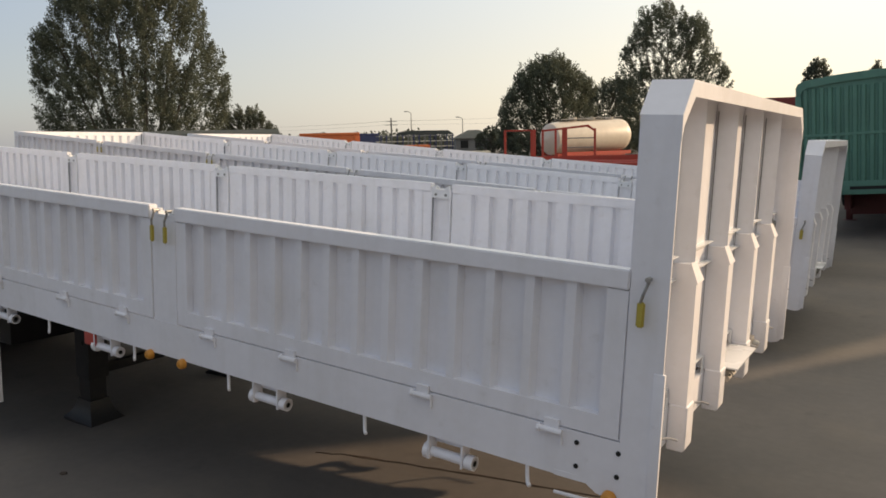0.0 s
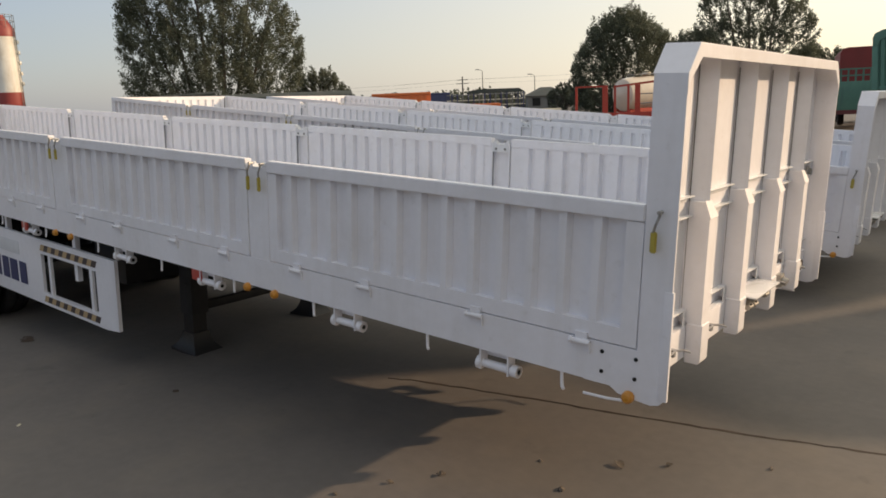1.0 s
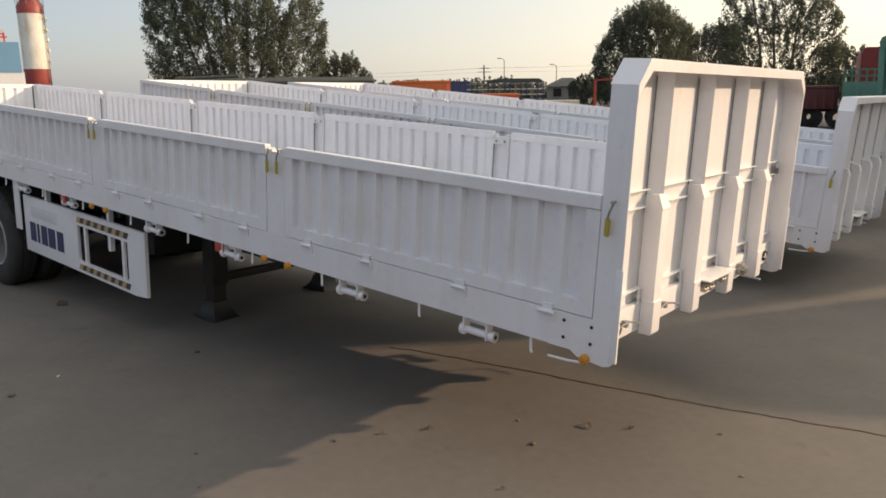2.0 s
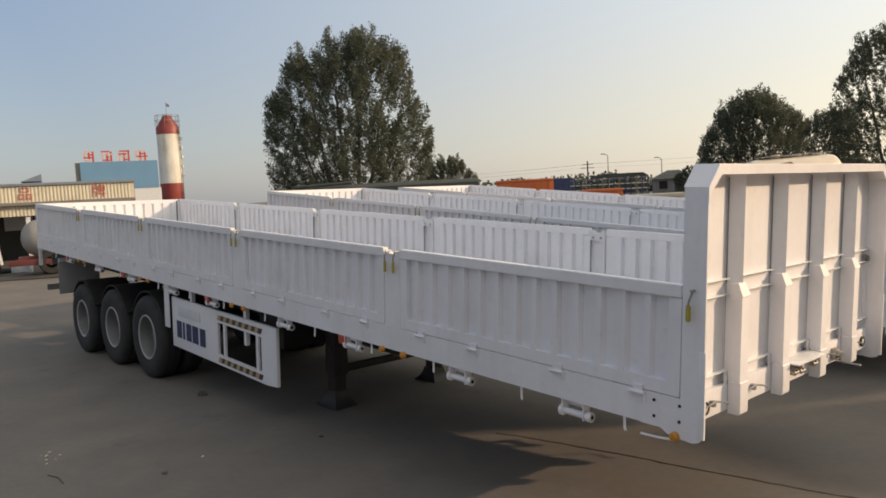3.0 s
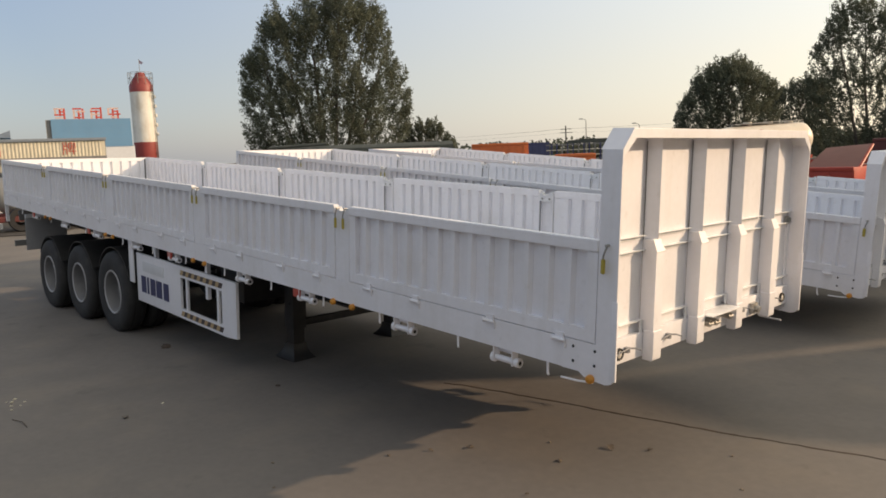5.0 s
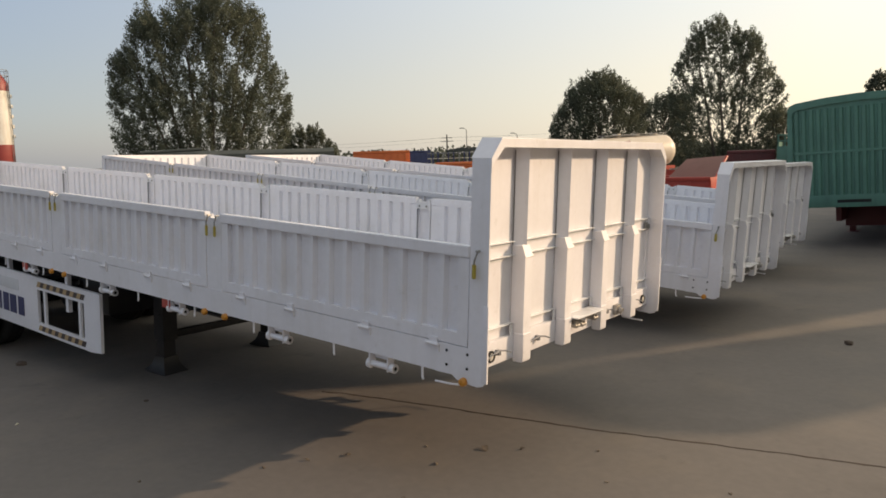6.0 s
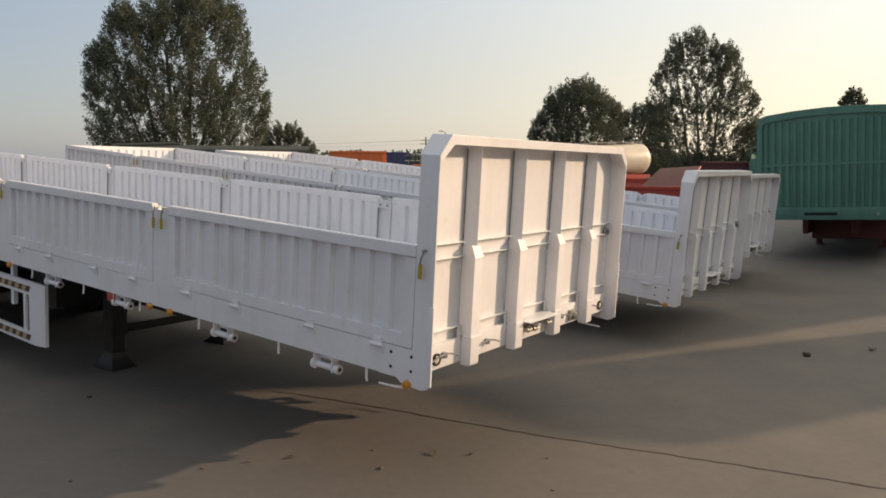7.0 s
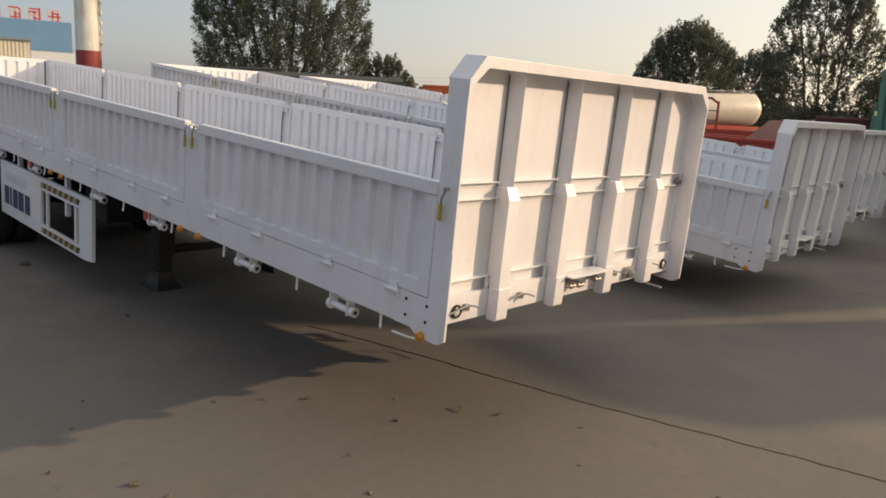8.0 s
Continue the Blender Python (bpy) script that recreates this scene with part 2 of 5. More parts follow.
stain(M_WHITE, (0.58, 0.56, 0.54), (7.0, 7.0, 0.5), 0.50, 0.78, 0.26)       # rain streaks
stain(M_WHITE, (0.52, 0.50, 0.47), (14.0, 14.0, 14.0), 0.62, 0.74, 0.24)     # scuffs
stain(M_CONC, (0.235, 0.200, 0.155), (0.9, 0.9, 0.9), 0.50, 0.75, 0.45)      # blown sand
stain(M_CONC, (0.075, 0.070, 0.065), (2.3, 2.3, 2.3), 0.62, 0.75, 0.45)      # oil
stain(M_CLAD, (0.42, 0.37, 0.28), (5.0, 5.0, 0.3), 0.50, 0.75, 0.5)
stain(M_SILOW, (0.38, 0.30, 0.20), (1.2, 1.2, 0.15), 0.52, 0.75, 0.6)
stain(M_GREEN, (0.05, 0.11, 0.09), (5.0, 5.0, 0.4), 0.50, 0.75, 0.5)


# ---- mesh helpers ----
def bx(bm, x0, x1, y0, y1, z0, z1):
    """A box into bm."""
    v = [bm.verts.new(p) for p in ((x0, y0, z0), (x1, y0, z0), (x1, y1, z0), (x0, y1, z0), (x0, y0, z1), (x1, y0, z1), (x1, y1, z1), (x0, y1, z1))]
    for f in ((3, 2, 1, 0), (4, 5, 6, 7), (0, 1, 5, 4), (1, 2, 6, 5), (2, 3, 7, 6), (3, 0, 4, 7)):
        bm.faces.new([v[i] for i in f])
    return bm


def box(x0, x1, y0, y1, z0, z1, bev=0.0):
    bm = bx(bmesh.new(), x0, x1, y0, y1, z0, z1)
    if bev:
        bmesh.ops.bevel(bm, geom=bm.edges[:], offset=bev, segments=2, affect="EDGES", profile=0.6)
    return bm


def cyl(bm, p0, p1, r0, r1=None, n=12):
    """A capped, tapered rod between two points."""
    p0, p1 = Vector(p0), Vector(p1)
    r1 = r0 if r1 is None else r1
    d = (p1 - p0).normalized()
    a = d.orthogonal().normalized()
    b = d.cross(a)
    rings = []
    for p, r in ((p0, r0), (p1, r1)):
        rings.append([bm.verts.new(p + r * (math.cos(2 * math.pi * i / n) * a + math.sin(2 * math.pi * i / n) * b)) for i in range(n)])
    for i in range(n):
        bm.faces.new((rings[0][i], rings[0][(i + 1) % n], rings[1][(i + 1) % n], rings[1][i]))
    bm.faces.new(rings[0][::-1])
    bm.faces.new(rings[1])
    return bm


def rod(points, r, n=8):
    bm = bmesh.new()
    for a, b in zip(points, points[1:]):
        cyl(bm, a, b, r, n=n)
    return bm


def prism(bm, pts, vec):
    """A flat polygon pushed along vec into a solid."""
    vec = Vector(vec)
    lo = [bm.verts.new(p) for p in pts]
    hi = [bm.verts.new(Vector(p) + vec) for p in pts]
    k = len(pts)
    bm.faces.new(lo[::-1])
    bm.faces.new(hi)
    for i in range(k):
        bm.faces.new((lo[i], lo[(i + 1) % k], hi[(i + 1) % k], hi[i]))
    return bm


def lathe(bm, profile, axis="y", n=32, centre=(0, 0, 0)):
    """A closed ring profile of (radius, along) turned round an axis."""
    rings = []
    for i in range(n):
        a = 2 * math.pi * i / n
        c, s = math.cos(a), math.sin(a)
        ring = []
        for r, h in profile:
            p = (r * c, h, r * s) if axis == "y" else (r * c, r * s, h) if axis == "z" else (h, r * c, r * s)
            ring.append(bm.verts.new(Vector(p) + Vector(centre)))
        rings.append(ring)
    k = len(profile)
    for i in range(n):
        for j in range(k - 1):
            bm.faces.new((rings[i][j], rings[i][j + 1], rings[(i + 1) % n][j + 1], rings[(i + 1) % n][j]))
    return bm


def mesh_of(name, bm, material):
    bmesh.ops.recalc_face_normals(bm, faces=bm.faces[:])
    me = bpy.data.meshes.new(name)
    bm.to_mesh(me)
    bm.free()
    me.materials.append(material)
    me.shade_smooth()
    me.set_sharp_from_angle(angle=radians(35))
    return me


def part(name, bm, material, parent, label=""):
    ob = new(name, mesh_of(name, bm, material))
    ob.parent = parent
    return tagged(ob, label)


def again(ob, parent, m):
    """The same part once more, on the same mesh, with its own sub-parts."""
    o = new(ob.name.split(".")[0], ob.data)
    o.parent, o.matrix_basis = parent, m
    for c in ob.children:
        k = new(c.name.split(".")[0], c.data)
        k.parent, k.matrix_basis = o, c.matrix_basis.copy()
        if "label" in c:
            k["label"] = c["label"]
    if "label" in ob:
        o["label"] = ob["label"]
    return o


def thing(name, label, category, group="", kind="", m=None):
    ob = new(name)
    ob.empty_display_size = 0.2
    if m is not None:
        ob.matrix_basis = m
    return tagged(ob, label, category, group, kind)


# ---- ground ----
gbm = bmesh.new()
gs = [-1500, -400, -120, -60, -30, -15, -8, -4, 0, 4, 8, 15, 30, 60, 120, 400, 1500]


def ground_z(x, y):
    """The slab dips a little under the trailers' axles."""
    along = min(max((-4 - x) / 4, 0), 1) * min(max((x + 30) / 15, 0), 1)
    return -0.06 * along * min(max((8 - y) / 4, 0), 1) * min(max((y + 15) / 7, 0), 1)


gv = [[gbm.verts.new((x, y, ground_z(x, y))) for x in gs] for y in gs]
for i in range(len(gs) - 1):
    for j in range(len(gs) - 1):
        gbm.faces.new((gv[i][j], gv[i][j + 1], gv[i + 1][j + 1], gv[i + 1][j]))
ground = new("ground", mesh_of("ground", gbm, M_CONC))
tagged(ground, "worn grey-brown concrete yard, dusty and stained", "ground", kind="structure")

# the joint between two pours, filled with dark tar
jbm = bmesh.new()
jpts = [(-2.50, 1.10), (-2.28, 1.18), (-1.5, 1.33), (-0.65, 1.465), (0.0, 1.585), (0.63, 1.735), (1.18, 1.86), (1.75, 1.975), (2.25, 2.07), (6.0, 3.05), (14.0, 5.1)]
prev = None
rj = random.Random(3)
for (xa, ya), (xb, yb) in zip(jpts, jpts[1:]):
    steps = max(4, int(math.hypot(xb - xa, yb - ya) / 0.08))
    for s in range(steps):
        f = s / steps
        x, y = xa + (xb - xa) * f, ya + (yb - ya) * f
        w = 0.007 + 0.013 * rj.random() ** 2
        j = rj.uniform(-0.007, 0.007)
        cur = [jbm.verts.new((x, y + j - w, 0.0)), jbm.verts.new((x, y + j, 0.005)), jbm.verts.new((x, y + j + w, 0.0))]
        if prev:
            jbm.faces.new((prev[0], cur[0], cur[1], prev[1]))
            jbm.faces.new((prev[1], cur[1], cur[2], prev[2]))
        prev = cur
joint = new("expansion_joint", mesh_of("expansion_joint", jbm, M_JOINT))
tagged(joint, "dark ragged tar-filled joint across the concrete", "pavement joint", kind="structure")


# ---- the white drop-side trailers ----
LEN, WID = 12.45, 2.55
ROOM = 2.495                      # from one stake post to the next
POSTS = [-2.52 - ROOM * i for i in range(4)]


def corrugated(length, thick=0.033, pitch=0.155, land=0.036, slope=0.013):
    """Outer outline of a corrugated sheet, seen from above: x along, y depth; grooves run back by thick."""
    out = []
    n = int(round((length - 0.16) / pitch))
    pitch = (length - 0.075) / n
    groove = pitch - land - 2 * slope
    x = 0.0
    out.append((x, thick))
    for i in range(n):
        out += [(x + groove, thick), (x + groove + slope, 0), (x + groove + slope + land, 0), (x + pitch, thick)]
        x += pitch
    out.append((length, thick))
    return out


def side_panel_mesh(length):
    """A drop side from x = 0 to -length: frame and corrugated sheet, face at y = 0."""
    bm = bmesh.new()
    z0, z1, st = 1.222, 1.735, 0.078
    for a, b in ((-st, -0.004), (-length + 0.004, -length + st)):
        bx(bm, a, b, 0.0, 0.040, z0, z1)
    bx(bm, -length + st, -st, 0.001, 0.039, z0, z0 + 0.072)
    prof = corrugated(length - 2 * st)
    for (xa, ya), (xb, yb) in zip(prof, prof[1:]):
        if xb - xa < 1e-5:
            continue
        A, B = -st - xa, -st - xb
        q = [(A, ya + 0.003, z0 + 0.07), (B, yb + 0.003, z0 + 0.07), (B, yb + 0.006, z1 + 0.004), (A, ya + 0.006, z1 + 0.004)]
        v = [bm.verts.new(p) for p in q]
        w = [bm.verts.new((p[0], p[1] + 0.006, p[2])) for p in q]
        bm.faces.new(v)
        bm.faces.new(w[::-1])
    return bm


def build_trailer():
    t = thing("drop_side_trailer", "white drop-side semi-trailer with corrugated panels, parked nose-down", "trailer", "parked white trailers")
    # deck and chassis
    part("deck", box(-LEN + 0.05, -0.13, 0.05, WID - 0.05, 1.175, 1.20), M_STEELW, t, "white steel deck plate")
    for y, k in ((0.0, 1), (WID, -1)):
        c = [(0, 1.04), (0.05, 1.04), (0.05, 1.05), (0.008, 1.05), (0.008, 1.206), (0.05, 1.206), (0.05, 1.216), (0, 1.216)]
        part("side_rail", prism(bmesh.new(), [(-LEN, y + k * d, z) for d, z in c], (LEN - 0.127, 0, 0)), M_WHITE, t)
    part("rear_rail", box(-LEN - 0.03, -LEN, 0.0, WID, 1.02, 1.2, 0.004), M_WHITE, t)
    for y in (0.75, 1.65):
        bm = bmesh.new()
        bx(bm, -LEN + 0.1, -0.2, y, y + 0.1, 1.155, 1.174)
        prism(bm, [(-LEN + 0.1, y + 0.045, 0.72), (-3.4, y + 0.045, 0.72), (-2.9, y + 0.045, 1.03), (-0.2, y + 0.045, 1.06), (-0.2, y + 0.045, 1.155), (-LEN + 0.1, y + 0.045, 1.155)], (0, 0.012, 0))
        bx(bm, -LEN + 0.1, -3.4, y, y + 0.1, 0.70, 0.72)
        part("main_beam", bm, M_BLACK, t, "black chassis beam")
    cm = part("cross_member", box(-0.03, 0.03, 0.05, WID - 0.05, 1.06, 1.15), M_STEELW, t)
    cm.location.x = -0.9
    for i in range(1, 12):
        again(cm, t, pose(-0.9 - i * 1.0, 0, 0))
    # drop sides
    starts = [-0.133] + [p - 0.095 for p in POSTS]
    ends = [p + 0.095 for p in POSTS] + [-LEN + 0.03]
    L = ROOM - 0.19
    side = part("side_panel", side_panel_mesh(L), M_WHITE, t)
    bm = bx(bmesh.new(), -L + 0.002, -0.002, -0.008, 0.046, 1.738, 1.805)
    bmesh.ops.bevel(bm, geom=bm.edges[:], offset=0.005, segments=2, affect="EDGES")
    part("top_rail", bm, M_WHITE, side)
    for hx in (-0.245, -0.80, -1.52, -2.06):
        bm = bmesh.new()
        cyl(bm, (hx - 0.045, -0.016, 1.203), (hx + 0.045, -0.016, 1.203), 0.011, n=10)
        bx(bm, hx - 0.028, hx + 0.028, -0.012, -0.001, 1.200, 1.243)
        cyl(bm, (hx - 0.050, -0.016, 1.203), (hx - 0.040, -0.016, 1.203), 0.015, n=8)
        bx(bm, hx + 0.036, hx + 0.042, -0.012, -0.001, 1.155, 1.2)
        part("hinge", bm, M_WHITE, side)
    side.matrix_basis = Matrix.Translation((starts[0], 0, 0)) @ Matrix.Diagonal(((starts[0] - ends[0]) / L, 1, 1, 1))
    for a, b in zip(starts[1:], ends[1:]):
        again(side, t, Matrix.Translation((a, 0, 0)) @ Matrix.Diagonal(((a - b) / L, 1, 1, 1)))
    for a, b in zip(starts, ends):
        again(side, t, Matrix.Translation((b, WID, 0)) @ Matrix.Rotation(math.pi, 4, "Z") @ Matrix.Diagonal(((a - b) / L, 1, 1, 1)))
    # stake posts between the panels, with their latches
    bm = bmesh.new()
    bx(bm, -0.090, 0.090, 0.003, 0.0095, 1.217, 1.765)
    bx(bm, -0.090, -0.082, 0.0095, 0.052, 1.217, 1.765)
    bx(bm, 0.082, 0.090, 0.0095, 0.052, 1.217, 1.765)
    bx(bm, -0.081, 0.081, 0.044, 0.050, 1.217, 1.245)
    post = part("stake_post", bm, M_WHITE, t)
    bm = bmesh.new()
    for s in (-1, 1):
        cyl(bm, (s * 0.062, 0.03, 1.735), (s * 0.062, 0.03, 1.790), 0.015, n=10)
        bx(bm, s * 0.062 - 0.02, s * 0.062 + 0.02, 0.008, 0.056, 1.752, 1.776)
    bx(bm, -0.042, 0.042, 0.0, 0.056, 1.7505, 1.7605)
    bx(bm, -0.081, 0.081, 0.046, 0.0515, 1.694, 1.7495)
    part("latch_block", bm, M_STEELW, post, "white painted latch block")
    for s in (-1, 1):
        part("bolt", cyl(bmesh.new(), (s * 0.045, 0.0515, 1.720), (s * 0.045, 0.057, 1.720), 0.011, n=8), M_POLE, post, "grey bolt head")
    # grey strip painted in place of the shade inside the post's channel
    part("slot", box(0.0795, 0.0819, 0.028, 0.047, 1.25, 1.692), M_FLAP, post, "grey strip painted as shade beside the panel's end")
    post.location.x = POSTS[0]
    for p in POSTS[1:]:
        again(post, t, pose(p, 0, 0))
    for p in POSTS:
        again(post, t, pose(p, WID, 0, 0, 0, 180))

    def latch(x, lean):
        bm = rod([(0.012, -0.012, 1.785), (0.016, -0.028, 1.775), (0.004, -0.034, 1.735), (-0.006 * lean, -0.026, 1.705)], 0.0055)
        cyl(bm, (0.012, 0.0, 1.785), (0.012, -0.03, 1.785), 0.008, n=8)
        l = part("latch", bm, M_CHROME, t, "hooked steel latch")
        g = bmesh.new()
        bx(g, -0.014, 0.012, -0.036, -0.022, 1.628, 1.712)
        bmesh.ops.bevel(g, geom=g.edges[:], offset=0.005, segments=2, affect="EDGES")
        part("grip", g, M_YELLOW, l, "yellow plastic grip")
        l.location.x = x
        return l
    l0 = latch(-0.083, 1)
    for p in POSTS:
        again(l0, t, pose(p - 0.045, 0, 0))
        again(l0, t, pose(p + 0.055, 0, 0))
    # rear gate
    gate = bmesh.new()
    prof = corrugated(WID - 0.2, pitch=0.17)
    for (ya, xa), (yb, xb) in zip(prof, prof[1:]):
        q = [(-LEN + 0.005 + xa, 0.1 + ya, 1.26), (-LEN + 0.005 + xb, 0.1 + yb, 1.26), (-LEN + 0.005 + xb, 0.1 + yb, 1.735), (-LEN + 0.005 + xa, 0.1 + ya, 1.735)]
        gate.faces.new([gate.verts.new(p) for p in q])
    bx(gate, -LEN - 0.005, -LEN + 0.04, 0.1, WID - 0.1, 1.735, 1.80)
    bx(gate, -LEN - 0.005, -LEN + 0.04, 0.1, WID - 0.1, 1.2, 1.26)
    part("rear_gate", gate, M_WHITE, t)
    for y in (0.0, WID - 0.1):
        part("rear_post", box(-LEN - 0.01, -LEN + 0.028, y, y + 0.1, 1.2, 1.80, 0.004), M_WHITE, t)
    # dark strip painted in place of the shade at the rear corner
    part("slot", box(-LEN + 0.0285, -LEN + 0.031, WID - 0.098, WID - 0.072, 1.262, 1.775), M_SEAM_SHADE, t, "dark strip painted as shade beside the rear post")

    # headboard: a flat sheet with clipped top corners inside a folded frame
    before = set(t.children)
    bm = prism(bmesh.new(), [(-0.134, 0.010, 1.10), (-0.134, WID - 0.010, 1.10), (-0.134, WID - 0.010, 2.288), (-0.134, WID - 0.104, 2.392), (-0.134, 0.104, 2.392), (-0.134, 0.010, 2.288)], (0.008, 0, 0))
    hb = part("headboard", bm, M_WHITE, t)
    for m in (0, 1):
        f = (lambda y: y) if m == 0 else (lambda y: WID - y)
        k = 1 if m == 0 else -1
        # side plate with a rounded foot
        foot = [(-0.1265, 1.006), (-0.060, 1.000), (-0.024, 1.010), (-0.007, 1.028), (0.0, 1.052), (0.0, 2.292), (-0.1265, 2.292)]
        part("corner_plate", prism(bmesh.new(), [(x, f(0.0), z) for x, z in foot], (0, k * 0.010, 0)), M_WHITE, hb)
        part("corner_bevel", prism(bmesh.new(), [(-0.134, f(0.0), 2.2925), (0.0, f(0.0), 2.2925), (0.0, f(0.100), 2.402), (-0.134, f(0.100), 2.402)], (0, k * 0.0074, -0.0068)), M_WHITE, hb)
        part("edge_strip", box(-0.03, 0.007, min(f(-0.003), f(0.012)), max(f(-0.003), f(0.012)), 1.03, 1.478, 0.002), M_WHITE, hb)
        part("rail_end", prism(bmesh.new(), [(-0.36, f(0.002), 1.04), (-0.24, f(0.002), 1.04), (-0.20, f(0.002), 1.015), (-0.1275, f(0.002), 1.006), (-0.1275, f(0.002), 1.06), (-0.36, f(0.002), 1.06)], (0, k * 0.02, 0)), M_WHITE, hb)
    part("top_flange", box(-0.134, 0.0, 0.1005, WID - 0.1005, 2.394, 2.404, 0.002), M_WHITE, hb)
    lip = [(0.001, 2.215), (0.001, 2.292), (0.100, 2.4015), (WID - 0.100, 2.4015), (WID - 0.001, 2.292), (WID - 0.001, 2.215), (WID - 0.022, 2.262), (WID - 0.128, 2.352), (0.128, 2.352), (0.022, 2.262)]
    part("front_lip", prism(bmesh.new(), [(-0.0055, y, z) for y, z in lip], (0.007, 0, 0)), M_WHITE, hb)
    # upright ribs: a folded ridge above, a deep box below a slanted step
    RIBS = (0.474, 1.005, 1.553, 2.085)
    back, ridge, face = -0.1255, -0.048, -0.024
    bm = prism(bmesh.new(), [(back, -0.038, 1.775), (back + 0.020, -0.022, 1.775), (ridge, 0.008, 1.775), (ridge - 0.003, 0.014, 1.775), (back, 0.043, 1.775)], (0, 0, 0.595))
    prism(bm, [(back, -0.043, 1.235), (face, -0.043, 1.235), (face, -0.043, 1.703), (ridge, -0.043, 1.7745), (back, -0.043, 1.7745)], (0, 0.086, 0))
    rib = part("rib", bm, M_WHITE, hb)
    part("step_plate", prism(bmesh.new(), [(ridge - 0.004, -0.045, 1.778), (ridge, 0.020, 1.772), (face + 0.002, 0.047, 1.706), (face + 0.002, -0.047, 1.702)], (0.004, 0, 0.004)), M_WHITE, rib)
    bm = prism(bmesh.new(), [(-0.089, -0.049, 1.235), (-0.018, -0.049, 1.235), (-0.018, -0.049, 1.066), (-0.026, -0.049, 1.054), (-0.089, -0.049, 1.054)], (0, 0.098, 0))
    bmesh.ops.bevel(bm, geom=bm.edges[:], offset=0.004, segments=1, affect="EDGES")
    part("rib_shoe", bm, M_WHITE, rib)
    part("seam", box(-0.1185, -0.1165, -0.0442, -0.0365, 1.30, 2.335), M_SEAM_SHADE, rib, "dark gap along the folded sheet")
    rib.location.y = RIBS[0]
    for y in RIBS[1:]:
        again(rib, hb, pose(0, y, 0))
    bays = [0.012] + [y + 0.045 for y in RIBS], [y - 0.046 for y in RIBS] + [WID - 0.012]
    for a, b in zip(*bays):
        for z in (1.797, 1.712, 1.292):
            bm = bmesh.new()
            bx(bm, -0.1255, -0.094, a, b, z, z + 0.004)
            bx(bm, -0.1255, -0.121, a, b, z - 0.024, z - 0.0003)
            part("cross_bar", bm, M_GLOSS, hb)
        if b < WID - 0.1:
            part("bracket", box(-0.097, -0.092, b - 0.034, b - 0.006, 1.205, 1.291), M_GLOSS, hb)
    # front beam under the sheet
    part("front_beam", box(-0.124, -0.090, 0.011, WID - 0.011, 1.075, 1.222, 0.004), M_WHITE, t)
    for y in (0.176, WID - 0.125):
        bm = lathe(bmesh.new(), [(0.022, -0.091), (0.036, -0.091), (0.037, -0.080), (0.032, -0.074), (0.025, -0.076), (0.022, -0.091)], "x", 20, (0, y, 1.136))
        ring = part("lamp_ring", bm, M_RUBBER, t, "black rubber lamp ring")
        part("lens", lathe(bmesh.new(), [(0.0001, -0.074), (0.015, -0.076), (0.0255, -0.082)], "x", 16, (0, y, 1.136)), M_LENS, ring, "pale round lens")
    for y, z in ((0.250, 1.164), (0.712, 1.162), (1.735, 1.166), (2.195, 1.170)):
        bm = rod([(-0.078, y - 0.125, z - 0.032), (-0.064, y - 0.07, z - 0.008), (-0.058, y - 0.01, z + 0.002), (-0.036, y + 0.02, z), (-0.013, y + 0.04, z - 0.010)], 0.005, 6)
        bx(bm, -0.0895, -0.062, y - 0.020, y + 0.004, z - 0.028, z + 0.004)
        part("tie_loop", bm, M_FLAP, t, "grey bent tie loop")
    # air and power couplings below a small shelf
    part("coupling_shelf", box(-0.0895, 0.030, 1.058, 1.478, 1.2225, 1.2305, 0.002), M_GLOSS, t)
    for y, z in ((1.14, 1.168), (1.23, 1.163), (1.42, 1.175)):
        bm = cyl(bmesh.new(), (-0.09, y, z), (-0.020, y, z - 0.006), 0.024, n=12)
        cyl(bm, (-0.024, y - 0.032, z - 0.006), (-0.024, y + 0.032, z - 0.010), 0.014, n=10)
        c = part("coupling", bm, M_CHROME, t, "zinc air-line coupling")
        part("seal", cyl(bmesh.new(), (-0.020, y, z - 0.006), (-0.014, y, z - 0.007), 0.017, n=10), M_RUBBER, c, "black rubber seal")
    bm = bx(bmesh.new(), -0.092, -0.060, 1.865, 1.945, 1.10, 1.175)
    cyl(bm, (-0.06, 1.905, 1.14), (-0.030, 1.905, 1.13), 0.024, n=10)
    part("socket", bm, M_CHROME, t, "grey electric socket")
    part("lock_plate", box(-0.118, -0.108, WID - 0.085, WID - 0.022, 1.70, 1.765, 0.002), M_CHROME, t, "grey steel lock plate")
    part("lock_eye", lathe(bmesh.new(), [(0.010, -0.107), (0.022, -0.107), (0.022, -0.092), (0.010, -0.092), (0.010, -0.107)], "x", 14, (0, WID - 0.053, 1.733)), M_POLE, t, "round steel lock eye")
    # the whole front stands a little askew and leans back
    askew = Matrix.Translation((0, 0, 1.05)) @ Matrix.Rotation(radians(0.5), 4, "Z") @ Matrix.Rotation(radians(-0.5), 4, "Y") @ Matrix.Translation((0, 0, -1.05))
    for ob in [c for c in t.children if c not in before]:
        ob.matrix_basis = askew @ ob.matrix_basis
    for y, k in ((0.0, 1), (WID, -1)):
        for hx, hz in ((-0.281, 1.177), (-0.131, 1.177), (-0.279, 1.091), (-0.131, 1.093)):
            part("bolt_hole", cyl(bmesh.new(), (hx, y - k * 0.003, hz), (hx, y + k * 0.005, hz), 0.009, n=10), M_DARK, t, "dark bolt hole")
